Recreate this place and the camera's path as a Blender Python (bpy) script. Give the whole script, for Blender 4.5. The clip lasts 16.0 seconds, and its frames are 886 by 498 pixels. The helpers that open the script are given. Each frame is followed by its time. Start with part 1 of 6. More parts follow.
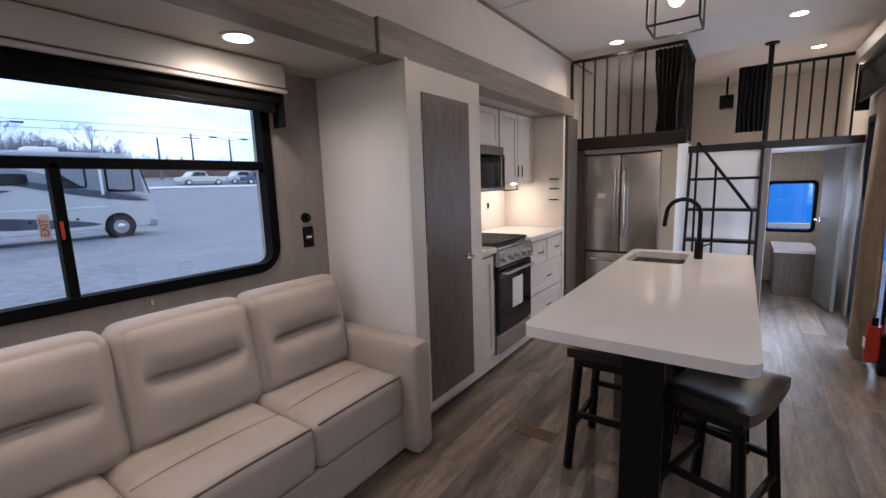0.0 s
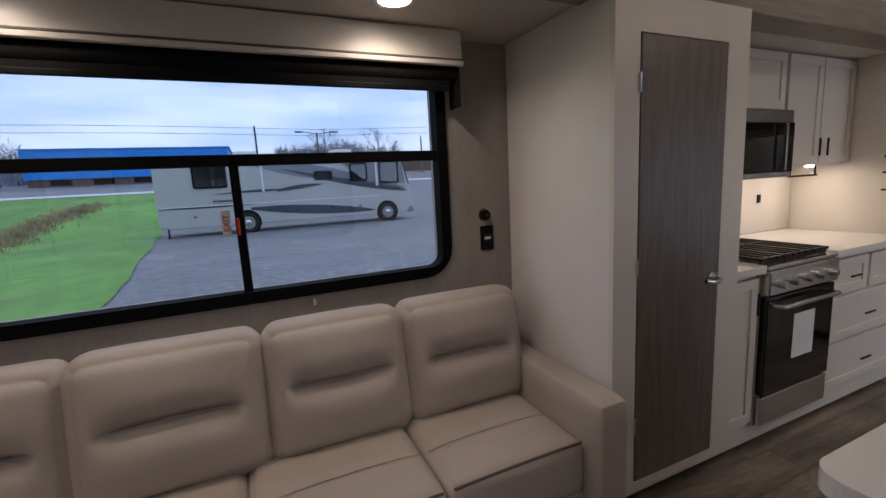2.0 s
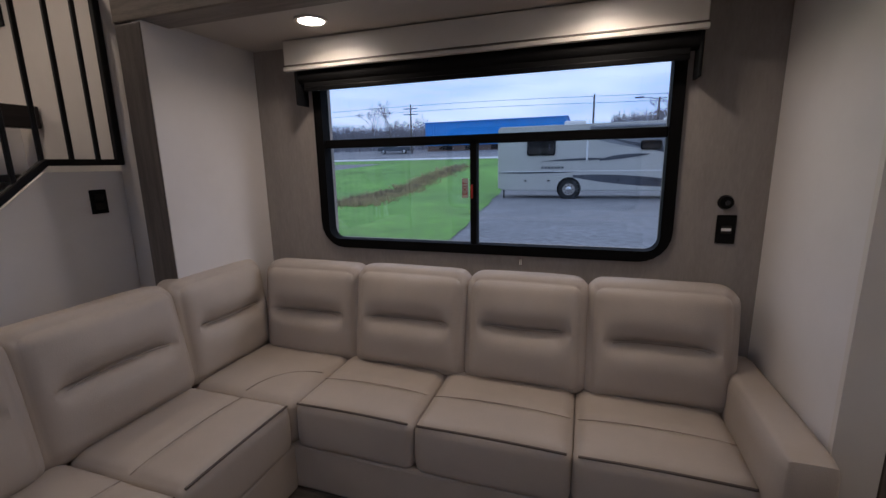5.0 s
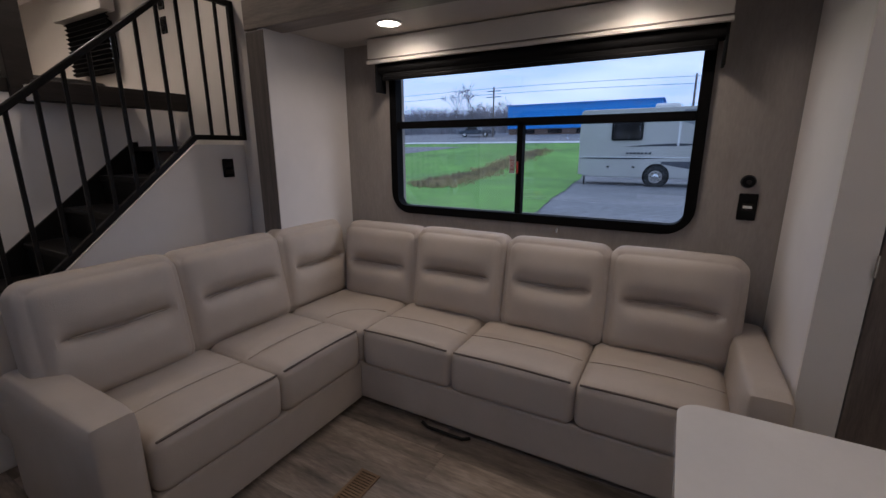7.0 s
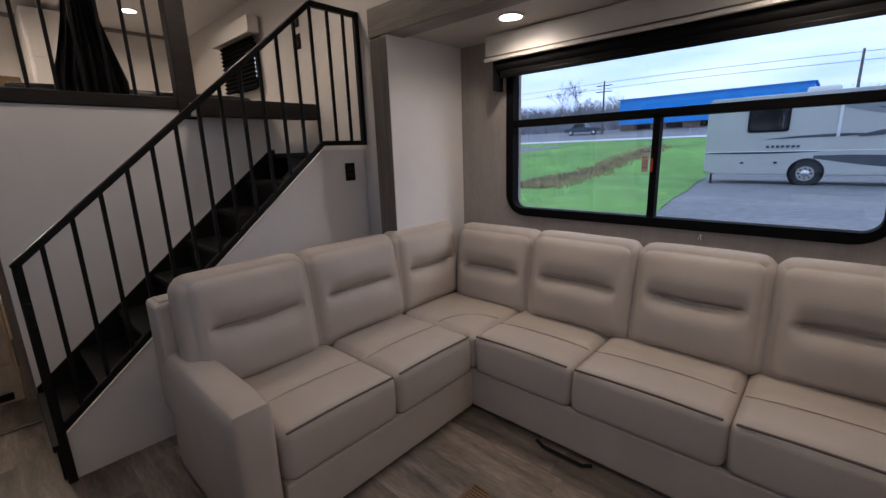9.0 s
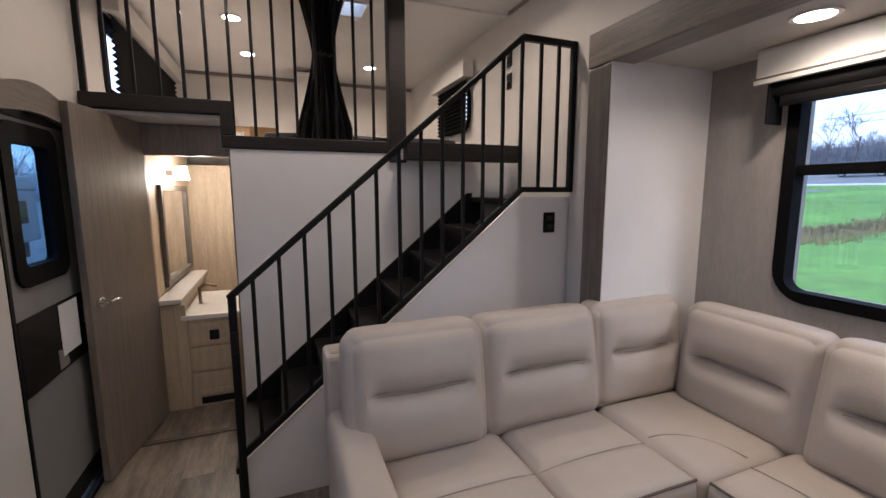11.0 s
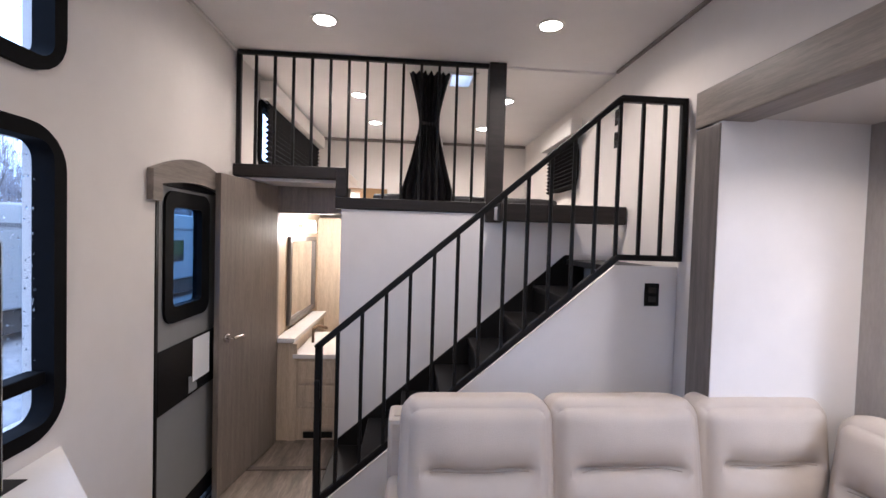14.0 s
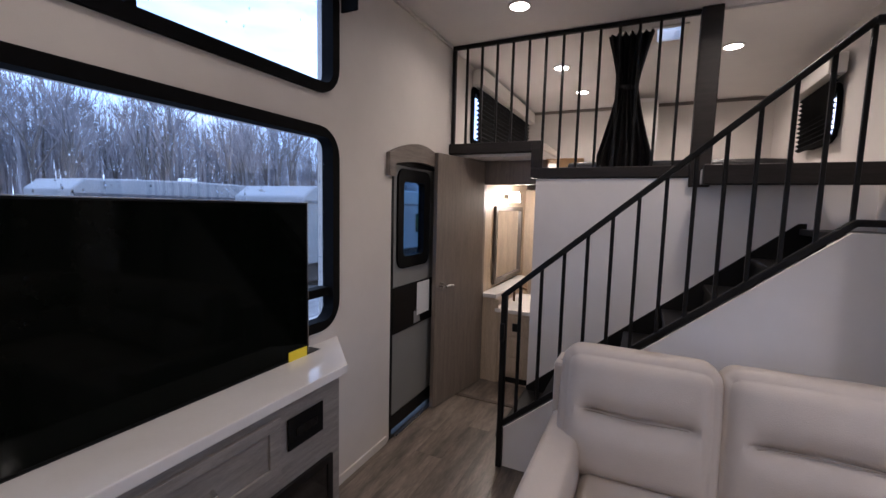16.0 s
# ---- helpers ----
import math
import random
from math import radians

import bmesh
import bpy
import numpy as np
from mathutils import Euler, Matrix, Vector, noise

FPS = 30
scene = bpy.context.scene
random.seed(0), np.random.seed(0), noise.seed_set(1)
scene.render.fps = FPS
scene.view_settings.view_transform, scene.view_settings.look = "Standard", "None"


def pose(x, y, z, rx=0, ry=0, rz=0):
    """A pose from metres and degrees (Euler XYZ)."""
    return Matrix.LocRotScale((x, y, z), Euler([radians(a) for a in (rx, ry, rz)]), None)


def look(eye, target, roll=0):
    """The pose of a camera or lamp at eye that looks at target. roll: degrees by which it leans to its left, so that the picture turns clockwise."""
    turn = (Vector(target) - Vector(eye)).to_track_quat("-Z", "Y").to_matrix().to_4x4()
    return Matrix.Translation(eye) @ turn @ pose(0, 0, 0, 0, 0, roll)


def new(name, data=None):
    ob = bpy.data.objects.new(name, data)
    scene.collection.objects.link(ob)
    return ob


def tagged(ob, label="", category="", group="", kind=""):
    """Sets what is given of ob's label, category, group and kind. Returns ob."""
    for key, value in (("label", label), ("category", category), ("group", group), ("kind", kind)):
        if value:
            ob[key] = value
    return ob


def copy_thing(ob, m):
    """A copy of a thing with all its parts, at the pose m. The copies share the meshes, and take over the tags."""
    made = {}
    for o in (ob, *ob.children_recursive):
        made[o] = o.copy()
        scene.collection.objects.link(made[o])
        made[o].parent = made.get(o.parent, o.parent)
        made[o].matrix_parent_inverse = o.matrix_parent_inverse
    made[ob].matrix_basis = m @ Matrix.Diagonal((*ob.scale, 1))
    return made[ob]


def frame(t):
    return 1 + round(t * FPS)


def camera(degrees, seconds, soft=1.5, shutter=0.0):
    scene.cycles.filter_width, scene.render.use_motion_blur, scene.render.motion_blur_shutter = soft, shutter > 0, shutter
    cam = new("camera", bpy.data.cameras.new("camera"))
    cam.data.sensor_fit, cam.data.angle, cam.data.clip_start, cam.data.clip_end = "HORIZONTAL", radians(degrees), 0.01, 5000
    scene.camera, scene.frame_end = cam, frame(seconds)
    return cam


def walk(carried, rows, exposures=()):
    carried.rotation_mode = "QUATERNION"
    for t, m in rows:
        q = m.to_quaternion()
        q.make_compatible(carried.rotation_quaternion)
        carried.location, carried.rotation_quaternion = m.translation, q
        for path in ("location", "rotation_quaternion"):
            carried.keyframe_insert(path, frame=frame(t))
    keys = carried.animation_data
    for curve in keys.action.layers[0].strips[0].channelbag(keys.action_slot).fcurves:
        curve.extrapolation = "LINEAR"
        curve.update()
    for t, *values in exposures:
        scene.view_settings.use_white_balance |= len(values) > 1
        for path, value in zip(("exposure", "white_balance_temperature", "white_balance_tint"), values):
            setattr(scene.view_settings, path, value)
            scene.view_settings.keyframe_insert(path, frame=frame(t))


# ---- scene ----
cam = camera(92.6, 16.0)
PATH = [
    (0, (0.136, 0.346, 1.465), (-1.007, 1.959, 1.162), -1.9),
    (0.5, (0.063, 0.468, 1.486), (-1.207, 1.974, 1.143), -2.4),
    (1, (-0.036, 0.648, 1.43), (-1.473, 2.008, 1.14), -2.9),
    (1.5, (-0.095, 0.762, 1.437), (-1.707, 1.904, 1.122), -3.0),
    (2, (-0.137, 0.898, 1.464), (-1.948, 1.689, 1.155), -3.1),
    (2.5, (-0.213, 0.961, 1.443), (-2.146, 1.384, 1.155), -2.0),
    (3, (-0.225, 1.012, 1.449), (-2.195, 1.175, 1.142), -1.3),
    (3.5, (-0.136, 1.091, 1.444), (-2.107, 0.996, 1.12), -1.6),
    (4, (-0.031, 1.183, 1.436), (-1.985, 0.914, 1.101), -0.9),
    (4.5, (0.035, 1.276, 1.45), (-1.886, 0.842, 1.101), -1.0),
    (5, (0.095, 1.379, 1.478), (-1.764, 0.755, 1.082), -1.1),
    (5.2, (0.149, 1.452, 1.474), (-1.667, 0.719, 1.067), -0.7),
    (7.5, (0.434, 1.686, 1.448), (-1.251, 0.717, 0.975), -0.3),
    (8, (0.45, 1.693, 1.452), (-1.205, 0.683, 0.962), -0.6),
    (8.5, (0.434, 1.634, 1.457), (-1.165, 0.541, 0.958), -1.1),
    (9, (0.372, 1.546, 1.443), (-1.056, 0.221, 0.992), -1.9),
    (9.5, (0.294, 1.434, 1.468), (-0.962, -0.061, 1.035), -1.2),
    (10, (0.27, 1.357, 1.472), (-0.791, -0.289, 1.065), -0.7),
    (12.5, (-0.124, 1.014, 1.596), (-0.516, -0.944, 1.481), 1.5),
    (13, (-0.094, 1.03, 1.611), (-0.433, -0.939, 1.516), 1.9),
    (13.5, (-0.125, 1.09, 1.602), (-0.403, -0.889, 1.541), 1.9),
    (14, (-0.114, 1.207, 1.595), (-0.26, -0.787, 1.536), 1.7),
    (14.5, (-0.143, 1.301, 1.565), (-0.136, -0.698, 1.509), 1.6),
    (15, (-0.197, 1.357, 1.546), (0.047, -0.626, 1.452), 1.4),
    (15.5, (-0.294, 1.389, 1.543), (0.27, -0.524, 1.395), 1.3),
    (16, (-0.375, 1.435, 1.542), (0.479, -0.362, 1.342), 1.4),
]
EXPOSURES = [
    (0, -0.38, 6100, 17), (0.5, -0.83, 6200, 17), (1.0, -0.95, 6300, 17), (2.0, -1.1, 6400, 15), (3.5, -1.15, 6350, 16), (5.0, -1.15, 6200, 16), (8.0, -1.05, 6100, 15), (8.5, -0.85, 6100, 14), (9.0, -0.75, 6150, 14),
    (10.0, -0.7, 6200, 13), (12.5, 0.72, 5600, 16), (14.0, 0.70, 5550, 16), (14.5, 0.48, 5500, 16), (16.0, -0.15, 5700, 17),
]
walk(cam, [(t, look(eye, target, roll)) for t, eye, target, roll in PATH], EXPOSURES)

# ---- world and lights ----
world = bpy.data.worlds.new("world")
scene.world = world
world.use_nodes = True
wn, wl = world.node_tree.nodes, world.node_tree.links
sky = wn.new("ShaderNodeTexSky")
sky.sky_type, sky.sun_disc = "NISHITA", False
sky.sun_elevation, sky.sun_rotation = radians(28), radians(200)
sky.dust_density, sky.air_density = 3.0, 1.0
cloud = wn.new("ShaderNodeTexNoise")
cloud.inputs["Scale"].default_value, cloud.inputs["Detail"].default_value = 3.0, 6.0
coord = wn.new("ShaderNodeTexCoord")
squash = wn.new("ShaderNodeMapping")
squash.inputs["Scale"].default_value = (1, 1, 5)
wl.new(coord.outputs["Generated"], squash.inputs["Vector"])
wl.new(squash.outputs["Vector"], cloud.inputs["Vector"])
ramp = wn.new("ShaderNodeValToRGB")
ramp.color_ramp.elements[0].position, ramp.color_ramp.elements[1].position = 0.38, 0.66
ramp.color_ramp.elements[0].color = (3.7, 5.3, 8.3, 1)
ramp.color_ramp.elements[1].color = (6.9, 8.2, 10.2, 1)
wl.new(cloud.outputs["Fac"], ramp.inputs["Fac"])
blend = wn.new("ShaderNodeMixRGB")
blend.inputs["Fac"].default_value = 0.85
wl.new(sky.outputs["Color"], blend.inputs["Color1"])
wl.new(ramp.outputs["Color"], blend.inputs["Color2"])
wn["Background"].inputs["Strength"].default_value = 0.34
wl.new(blend.outputs["Color"], wn["Background"].inputs["Color"])
sun = new("sun", bpy.data.lights.new("sun", "SUN"))
sun.data.energy, sun.data.angle, sun.data.color = 1.0, radians(15), (1, 0.97, 0.92)
sun.matrix_world = pose(0, 0, 20, 62, 0, 200)

CEIL = 2.77
CAN_POWER, SLIDE_POWER, LOFT_POWER = 6.0, 4.5, 6.0
WARM = (1.0, 0.82, 0.63)


# ---- materials ----
def material(name, color, rough=0.5, metal=0.0, vary=0.12, scale=6.0, bump=0.0, bump_scale=80.0, stretch=(1, 1, 1),
             spec=0.5, island=0.0, per_object=0.0, coat=0.0, second=None, grain=0.0):
    m = bpy.data.materials.new(name)
    m.use_nodes = True
    n, l = m.node_tree.nodes, m.node_tree.links
    b = n["Principled BSDF"]
    b.inputs["Roughness"].default_value, b.inputs["Metallic"].default_value = rough, metal
    b.inputs["Specular IOR Level"].default_value = spec
    b.inputs["Coat Weight"].default_value = coat
    tc = n.new("ShaderNodeTexCoord")
    mp = n.new("ShaderNodeMapping")
    mp.inputs["Scale"].default_value = stretch
    if per_object:
        oi, sh = n.new("ShaderNodeObjectInfo"), n.new("ShaderNodeVectorMath")
        sh.operation = "MULTIPLY_ADD"
        sh.inputs[0].default_value = (1, 1, 1)
        ml = n.new("ShaderNodeVectorMath")
        ml.operation, ml.inputs[1].default_value = "SCALE", (1, 1, 1)
        ml.inputs[0].default_value = (37, 61, 23)
        l.new(oi.outputs["Random"], ml.inputs["Scale"])
        l.new(tc.outputs["Object"], sh.inputs[1])
        l.new(ml.outputs[0], sh.inputs[2])
        l.new(sh.outputs[0], mp.inputs["Vector"])
    else:
        l.new(tc.outputs["Object"], mp.inputs["Vector"])
    big = n.new("ShaderNodeTexNoise")
    big.inputs["Scale"].default_value, big.inputs["Detail"].default_value = scale, 8.0
    big.inputs["Roughness"].default_value = 0.65
    l.new(mp.outputs["Vector"], big.inputs["Vector"])
    r = n.new("ShaderNodeValToRGB")
    r.color_ramp.elements[0].position, r.color_ramp.elements[1].position = 0.3, 0.7
    c0 = [max(0, c * (1 - vary)) for c in color]
    c1 = second or [min(1, c * (1 + vary)) for c in color]
    r.color_ramp.elements[0].color, r.color_ramp.elements[1].color = (*c0, 1), (*c1, 1)
    l.new(big.outputs["Fac"], r.inputs["Fac"])
    out = r.outputs["Color"]
    if grain:
        fine = n.new("ShaderNodeTexNoise")
        fine.inputs["Scale"].default_value, fine.inputs["Detail"].default_value = scale * 9, 5.0
        l.new(mp.outputs["Vector"], fine.inputs["Vector"])
        mx = n.new("ShaderNodeMixRGB")
        mx.blend_type = "OVERLAY"
        mx.inputs["Fac"].default_value = grain
        l.new(out, mx.inputs["Color1"])
        l.new(fine.outputs["Fac"], mx.inputs["Color2"])
        out = mx.outputs["Color"]
    if per_object or island:
        hs = n.new("ShaderNodeHueSaturation")
        src = n.new("ShaderNodeObjectInfo" if per_object else "ShaderNodeNewGeometry")
        mr = n.new("ShaderNodeMapRange")
        k = per_object or island
        mr.inputs["To Min"].default_value, mr.inputs["To Max"].default_value = 1 - k, 1 + k
        l.new(src.outputs["Random" if per_object else "Random Per Island"], mr.inputs["Value"])
        l.new(mr.outputs["Result"], hs.inputs["Value"])
        l.new(out, hs.inputs["Color"])
        out = hs.outputs["Color"]
    l.new(out, b.inputs["Base Color"])
    if bump:
        bn = n.new("ShaderNodeTexNoise")
        bn.inputs["Scale"].default_value, bn.inputs["Detail"].default_value = bump_scale, 4.0
        l.new(mp.outputs["Vector"], bn.inputs["Vector"])
        bp = n.new("ShaderNodeBump")
        bp.inputs["Strength"].default_value, bp.inputs["Distance"].default_value = bump, 0.004
        l.new(bn.outputs["Fac"], bp.inputs["Height"])
        l.new(bp.outputs["Normal"], b.inputs["Normal"])
    return m


def glowing(name, color, strength):
    m = bpy.data.materials.new(name)
    m.use_nodes = True
    b = m.node_tree.nodes["Principled BSDF"]
    b.inputs["Base Color"].default_value = (*color, 1)
    b.inputs["Emission Color"].default_value = (*color, 1)
    b.inputs["Emission Strength"].default_value = strength
    return m


def glass_material(name, tint=(0.93, 0.95, 0.97), gloss=0.06, rough=0.0):
    m = bpy.data.materials.new(name)
    m.use_nodes = True
    n, l = m.node_tree.nodes, m.node_tree.links
    tr, gl, mix = n.new("ShaderNodeBsdfTransparent"), n.new("ShaderNodeBsdfGlossy"), n.new("ShaderNodeMixShader")
    tr.inputs["Color"].default_value = (*tint, 1)
    gl.inputs["Roughness"].default_value = rough
    mix.inputs["Fac"].default_value = gloss
    l.new(tr.outputs[0], mix.inputs[1])
    l.new(gl.outputs[0], mix.inputs[2])
    l.new(mix.outputs[0], n["Material Output"].inputs["Surface"])
    return m


WALL = material("wall_vinyl", (0.66, 0.615, 0.57), 0.6, vary=0.04, scale=3, bump=0.15, bump_scale=300)
WHITE_PANEL = material("white_panel", (0.71, 0.68, 0.66), 0.5, vary=0.04, scale=3, bump=0.1, bump_scale=250)
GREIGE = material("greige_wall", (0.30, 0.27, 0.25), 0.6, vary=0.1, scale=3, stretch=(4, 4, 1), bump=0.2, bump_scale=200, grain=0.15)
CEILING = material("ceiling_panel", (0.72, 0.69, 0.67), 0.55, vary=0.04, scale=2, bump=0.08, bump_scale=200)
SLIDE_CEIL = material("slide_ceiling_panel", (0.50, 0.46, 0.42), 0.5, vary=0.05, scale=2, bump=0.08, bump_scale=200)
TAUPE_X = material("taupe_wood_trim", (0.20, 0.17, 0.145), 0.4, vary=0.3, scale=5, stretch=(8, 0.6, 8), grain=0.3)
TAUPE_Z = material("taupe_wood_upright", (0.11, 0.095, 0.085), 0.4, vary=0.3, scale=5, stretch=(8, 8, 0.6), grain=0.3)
DARKWOOD = material("dark_grey_wood", (0.125, 0.10, 0.085), 0.42, vary=0.3, scale=5, stretch=(9, 9, 0.7), grain=0.4)
BEAM = material("espresso_beam", (0.017, 0.014, 0.013), 0.55, spec=0.25, vary=0.3, scale=5, stretch=(0.7, 8, 8), grain=0.4)
DOORWOOD = material("grey_oak_door", (0.20, 0.165, 0.138), 0.45, vary=0.2, scale=4, stretch=(9, 9, 0.7), grain=0.4)
CREAM = material("cream_cabinet", (0.66, 0.62, 0.57), 0.4, vary=0.03, scale=3)
PALEWOOD = material("pale_oak", (0.52, 0.42, 0.31), 0.5, vary=0.15, scale=4, stretch=(8, 8, 0.8), grain=0.3)
GREYCAB = material("grey_cabinet", (0.22, 0.20, 0.185), 0.5, vary=0.25, scale=5, stretch=(9, 1, 9), grain=0.3)
QUARTZ = material("white_quartz", (0.74, 0.72, 0.70), 0.10, vary=0.03, scale=8, grain=0.05)
BLACK = material("black_metal", (0.007, 0.0065, 0.0065), 0.42, vary=0.15, scale=10, spec=0.2)
BLACKPLASTIC = material("black_plastic", (0.005, 0.005, 0.0055), 0.38, vary=0.1, scale=20, spec=0.12)
FRAMEBLACK = material("matt_black_frame", (0.005, 0.005, 0.0055), 0.7, vary=0.15, scale=20, spec=0.05)
SHADE = material("black_shade", (0.005, 0.005, 0.0055), 0.75, vary=0.15, scale=8, bump=0.2, bump_scale=120, spec=0.15)
LEATHER = material("beige_leatherette", (0.45, 0.395, 0.345), 0.52, vary=0.05, scale=5, bump=0.35, bump_scale=260, spec=0.35)
# darker leather for the seams, with the shade of their folds in the colour
SEAM = material("shaded_leather_seam", (0.29, 0.25, 0.215), 0.6)
PIPING = material("dark_piping", (0.10, 0.08, 0.07), 0.6)
STEEL = material("brushed_steel", (0.62, 0.60, 0.58), 0.25, metal=1.0, vary=0.08, scale=4, stretch=(30, 30, 0.6))
CHROME = material("chrome", (0.75, 0.73, 0.70), 0.15, metal=1.0, vary=0.03)
BLACKGLASS = material("black_glass", (0.006, 0.006, 0.007), 0.06, vary=0.1, spec=0.5)
SCREEN = material("tv_screen", (0.0015, 0.0024, 0.0018), 0.07, vary=0.1, spec=0.07)
BLACKLEATHER = material("black_leather", (0.014, 0.013, 0.013), 0.3, vary=0.2, scale=12, bump=0.25, bump_scale=140)
CURTAIN = material("black_curtain", (0.022, 0.02, 0.02), 0.8, vary=0.3, scale=9, bump=0.2, bump_scale=150)
DRAPE = material("brown_drape", (0.035, 0.027, 0.023), 0.7, vary=0.3, scale=9, bump=0.2, bump_scale=150)
BEIGECLOTH = material("beige_curtain", (0.42, 0.34, 0.26), 0.85, vary=0.12, scale=9, bump=0.3, bump_scale=200)
PAPER = material("paper", (0.75, 0.75, 0.74), 0.7, vary=0.03)
YELLOW = material("yellow_sticker", (0.85, 0.68, 0.02), 0.5, vary=0.05)
RED = material("red_enamel", (0.45, 0.03, 0.02), 0.35, vary=0.1)
BRASS = material("bronze_register", (0.20, 0.13, 0.075), 0.45, metal=0.5, vary=0.2)
GREYDOOR = material("grey_door_skin", (0.22, 0.22, 0.215), 0.5, vary=0.05, scale=4)
PLANK = material("grey_oak_plank", (0.185, 0.152, 0.125), 0.33, vary=0.66, scale=2.4, stretch=(5, 0.8, 5), per_object=0.24, grain=0.5, bump=0.12, bump_scale=60)
SUBFLOOR = material("dark_joint", (0.06, 0.05, 0.04), 0.7)
MIRROR = material("mirror", (0.85, 0.85, 0.85), 0.02, metal=1.0, vary=0.0)
GLASS = glass_material("window_glass")
LAMP_GLOW = glowing("lamp_lens", (1.0, 0.90, 0.76), 45.0)
BULB_GLOW = glowing("bulb", (1.0, 0.80, 0.55), 30.0)
CARDBOARD = material("cardboard", (0.40, 0.24, 0.11), 0.8, vary=0.1)
GRAVEL = material("gravel", (0.20, 0.20, 0.205), 0.9, vary=0.14, scale=0.5, bump=0.4, bump_scale=6, grain=0.7)
GRASS = material("grass", (0.13, 0.285, 0.045), 0.85, vary=0.35, scale=0.25, bump=0.8, bump_scale=9, grain=0.5)
DRYGRASS = material("dry_weeds", (0.44, 0.35, 0.20), 0.9, vary=0.35, scale=2, island=0.3)
ASPHALT = material("asphalt", (0.20, 0.20, 0.205), 0.85, vary=0.15, scale=0.3)
KERB = material("pale_concrete", (0.62, 0.62, 0.62), 0.8, vary=0.12, scale=0.6)
BRUSH = material("winter_brush", (0.22, 0.17, 0.12), 0.95, vary=0.3, scale=1.5, island=0.3)
COACH = material("coach_paint", (0.50, 0.485, 0.45), 0.3, vary=0.04, scale=0.6)
COACHGREY = material("coach_grey", (0.055, 0.06, 0.075), 0.35, vary=0.12, scale=0.8)
COACHTAN = material("coach_silver", (0.22, 0.225, 0.24), 0.35, vary=0.1, scale=0.8)
TYRE = material("tyre", (0.02, 0.02, 0.02), 0.85)
BLUESTEEL = material("blue_cladding", (0.01, 0.26, 0.74), 0.5, vary=0.08, scale=0.4)
BARK = material("bark", (0.14, 0.125, 0.12), 0.9, vary=0.3, scale=4)
# twigs paled towards blue-grey, so distance haze sits in their colour
TWIG = material("hazy_winter_twigs", (0.25, 0.245, 0.27), 0.9, vary=0.3, scale=1, island=0.35)
SIDING = material("trailer_siding", (0.22, 0.235, 0.255), 0.4, vary=0.1, scale=0.8)
BRICKDARK = material("brown_cladding", (0.14, 0.09, 0.07), 0.8, vary=0.2, scale=0.5)


# ---- helpers for meshes ----
def part(name, bm, mat, parent=None, label="", smooth=False, stuff=False):
    me = bpy.data.meshes.new(name)
    bmesh.ops.recalc_face_normals(bm, faces=bm.faces)
    bm.to_mesh(me)
    bm.free()
    me.materials.append(mat)
    if smooth:
        for p in me.polygons:
            p.use_smooth = True
        me.set_sharp_from_angle(angle=radians(40))
    ob = new(name, me)
    if parent is not None:
        ob.parent = parent
    if label:
        ob["label"] = label
    if stuff:
        ob["kind"] = "stuff"
    return ob


def thing(name, label, category, group="", at=None, kind=""):
    ob = new(name)
    if at is not None:
        ob.matrix_basis = at
    return tagged(ob, label, category, group, kind)


def add_box(bm, x0, x1, y0, y1, z0, z1, bevel=0.0, seg=2, m=None):
    g = bmesh.ops.create_cube(bm, size=1.0, matrix=Matrix.LocRotScale(((x0 + x1) / 2, (y0 + y1) / 2, (z0 + z1) / 2), None,
                                                                    (abs(x1 - x0), abs(y1 - y0), abs(z1 - z0))))
    vs = g["verts"]
    if bevel:
        es = list({e for v in vs for e in v.link_edges})
        r = bmesh.ops.bevel(bm, geom=es, offset=bevel, segments=seg, affect="EDGES", profile=0.5)
        vs = list({v for f in r["faces"] for v in f.verts} | {v for v in vs if v.is_valid})
    if m is not None:
        bmesh.ops.transform(bm, matrix=m, verts=vs)
    return bm


def box(x0, x1, y0, y1, z0, z1, bevel=0.0, seg=2, m=None):
    return add_box(bmesh.new(), x0, x1, y0, y1, z0, z1, bevel, seg, m)


def add_tube(bm, a, b, r, r2=None, seg=10):
    a, b = Vector(a), Vector(b)
    d = b - a
    m = Matrix.Translation((a + b) / 2) @ d.to_track_quat("Z", "Y").to_matrix().to_4x4()
    bmesh.ops.create_cone(bm, cap_ends=True, segments=seg, radius1=r, radius2=r if r2 is None else r2, depth=d.length, matrix=m)
    return bm


def tube(a, b, r, r2=None, seg=10):
    return add_tube(bmesh.new(), a, b, r, r2, seg)


def bar(a, b, w, h):
    """A square bar from a to b, w across and h high."""
    a, b = Vector(a), Vector(b)
    d = b - a
    bm = bmesh.new()
    m = Matrix.Translation((a + b) / 2) @ d.to_track_quat("X", "Z").to_matrix().to_4x4()
    return add_box(bm, -d.length / 2, d.length / 2, -w / 2, w / 2, -h / 2, h / 2, min(w, h) * 0.15, 1, m)


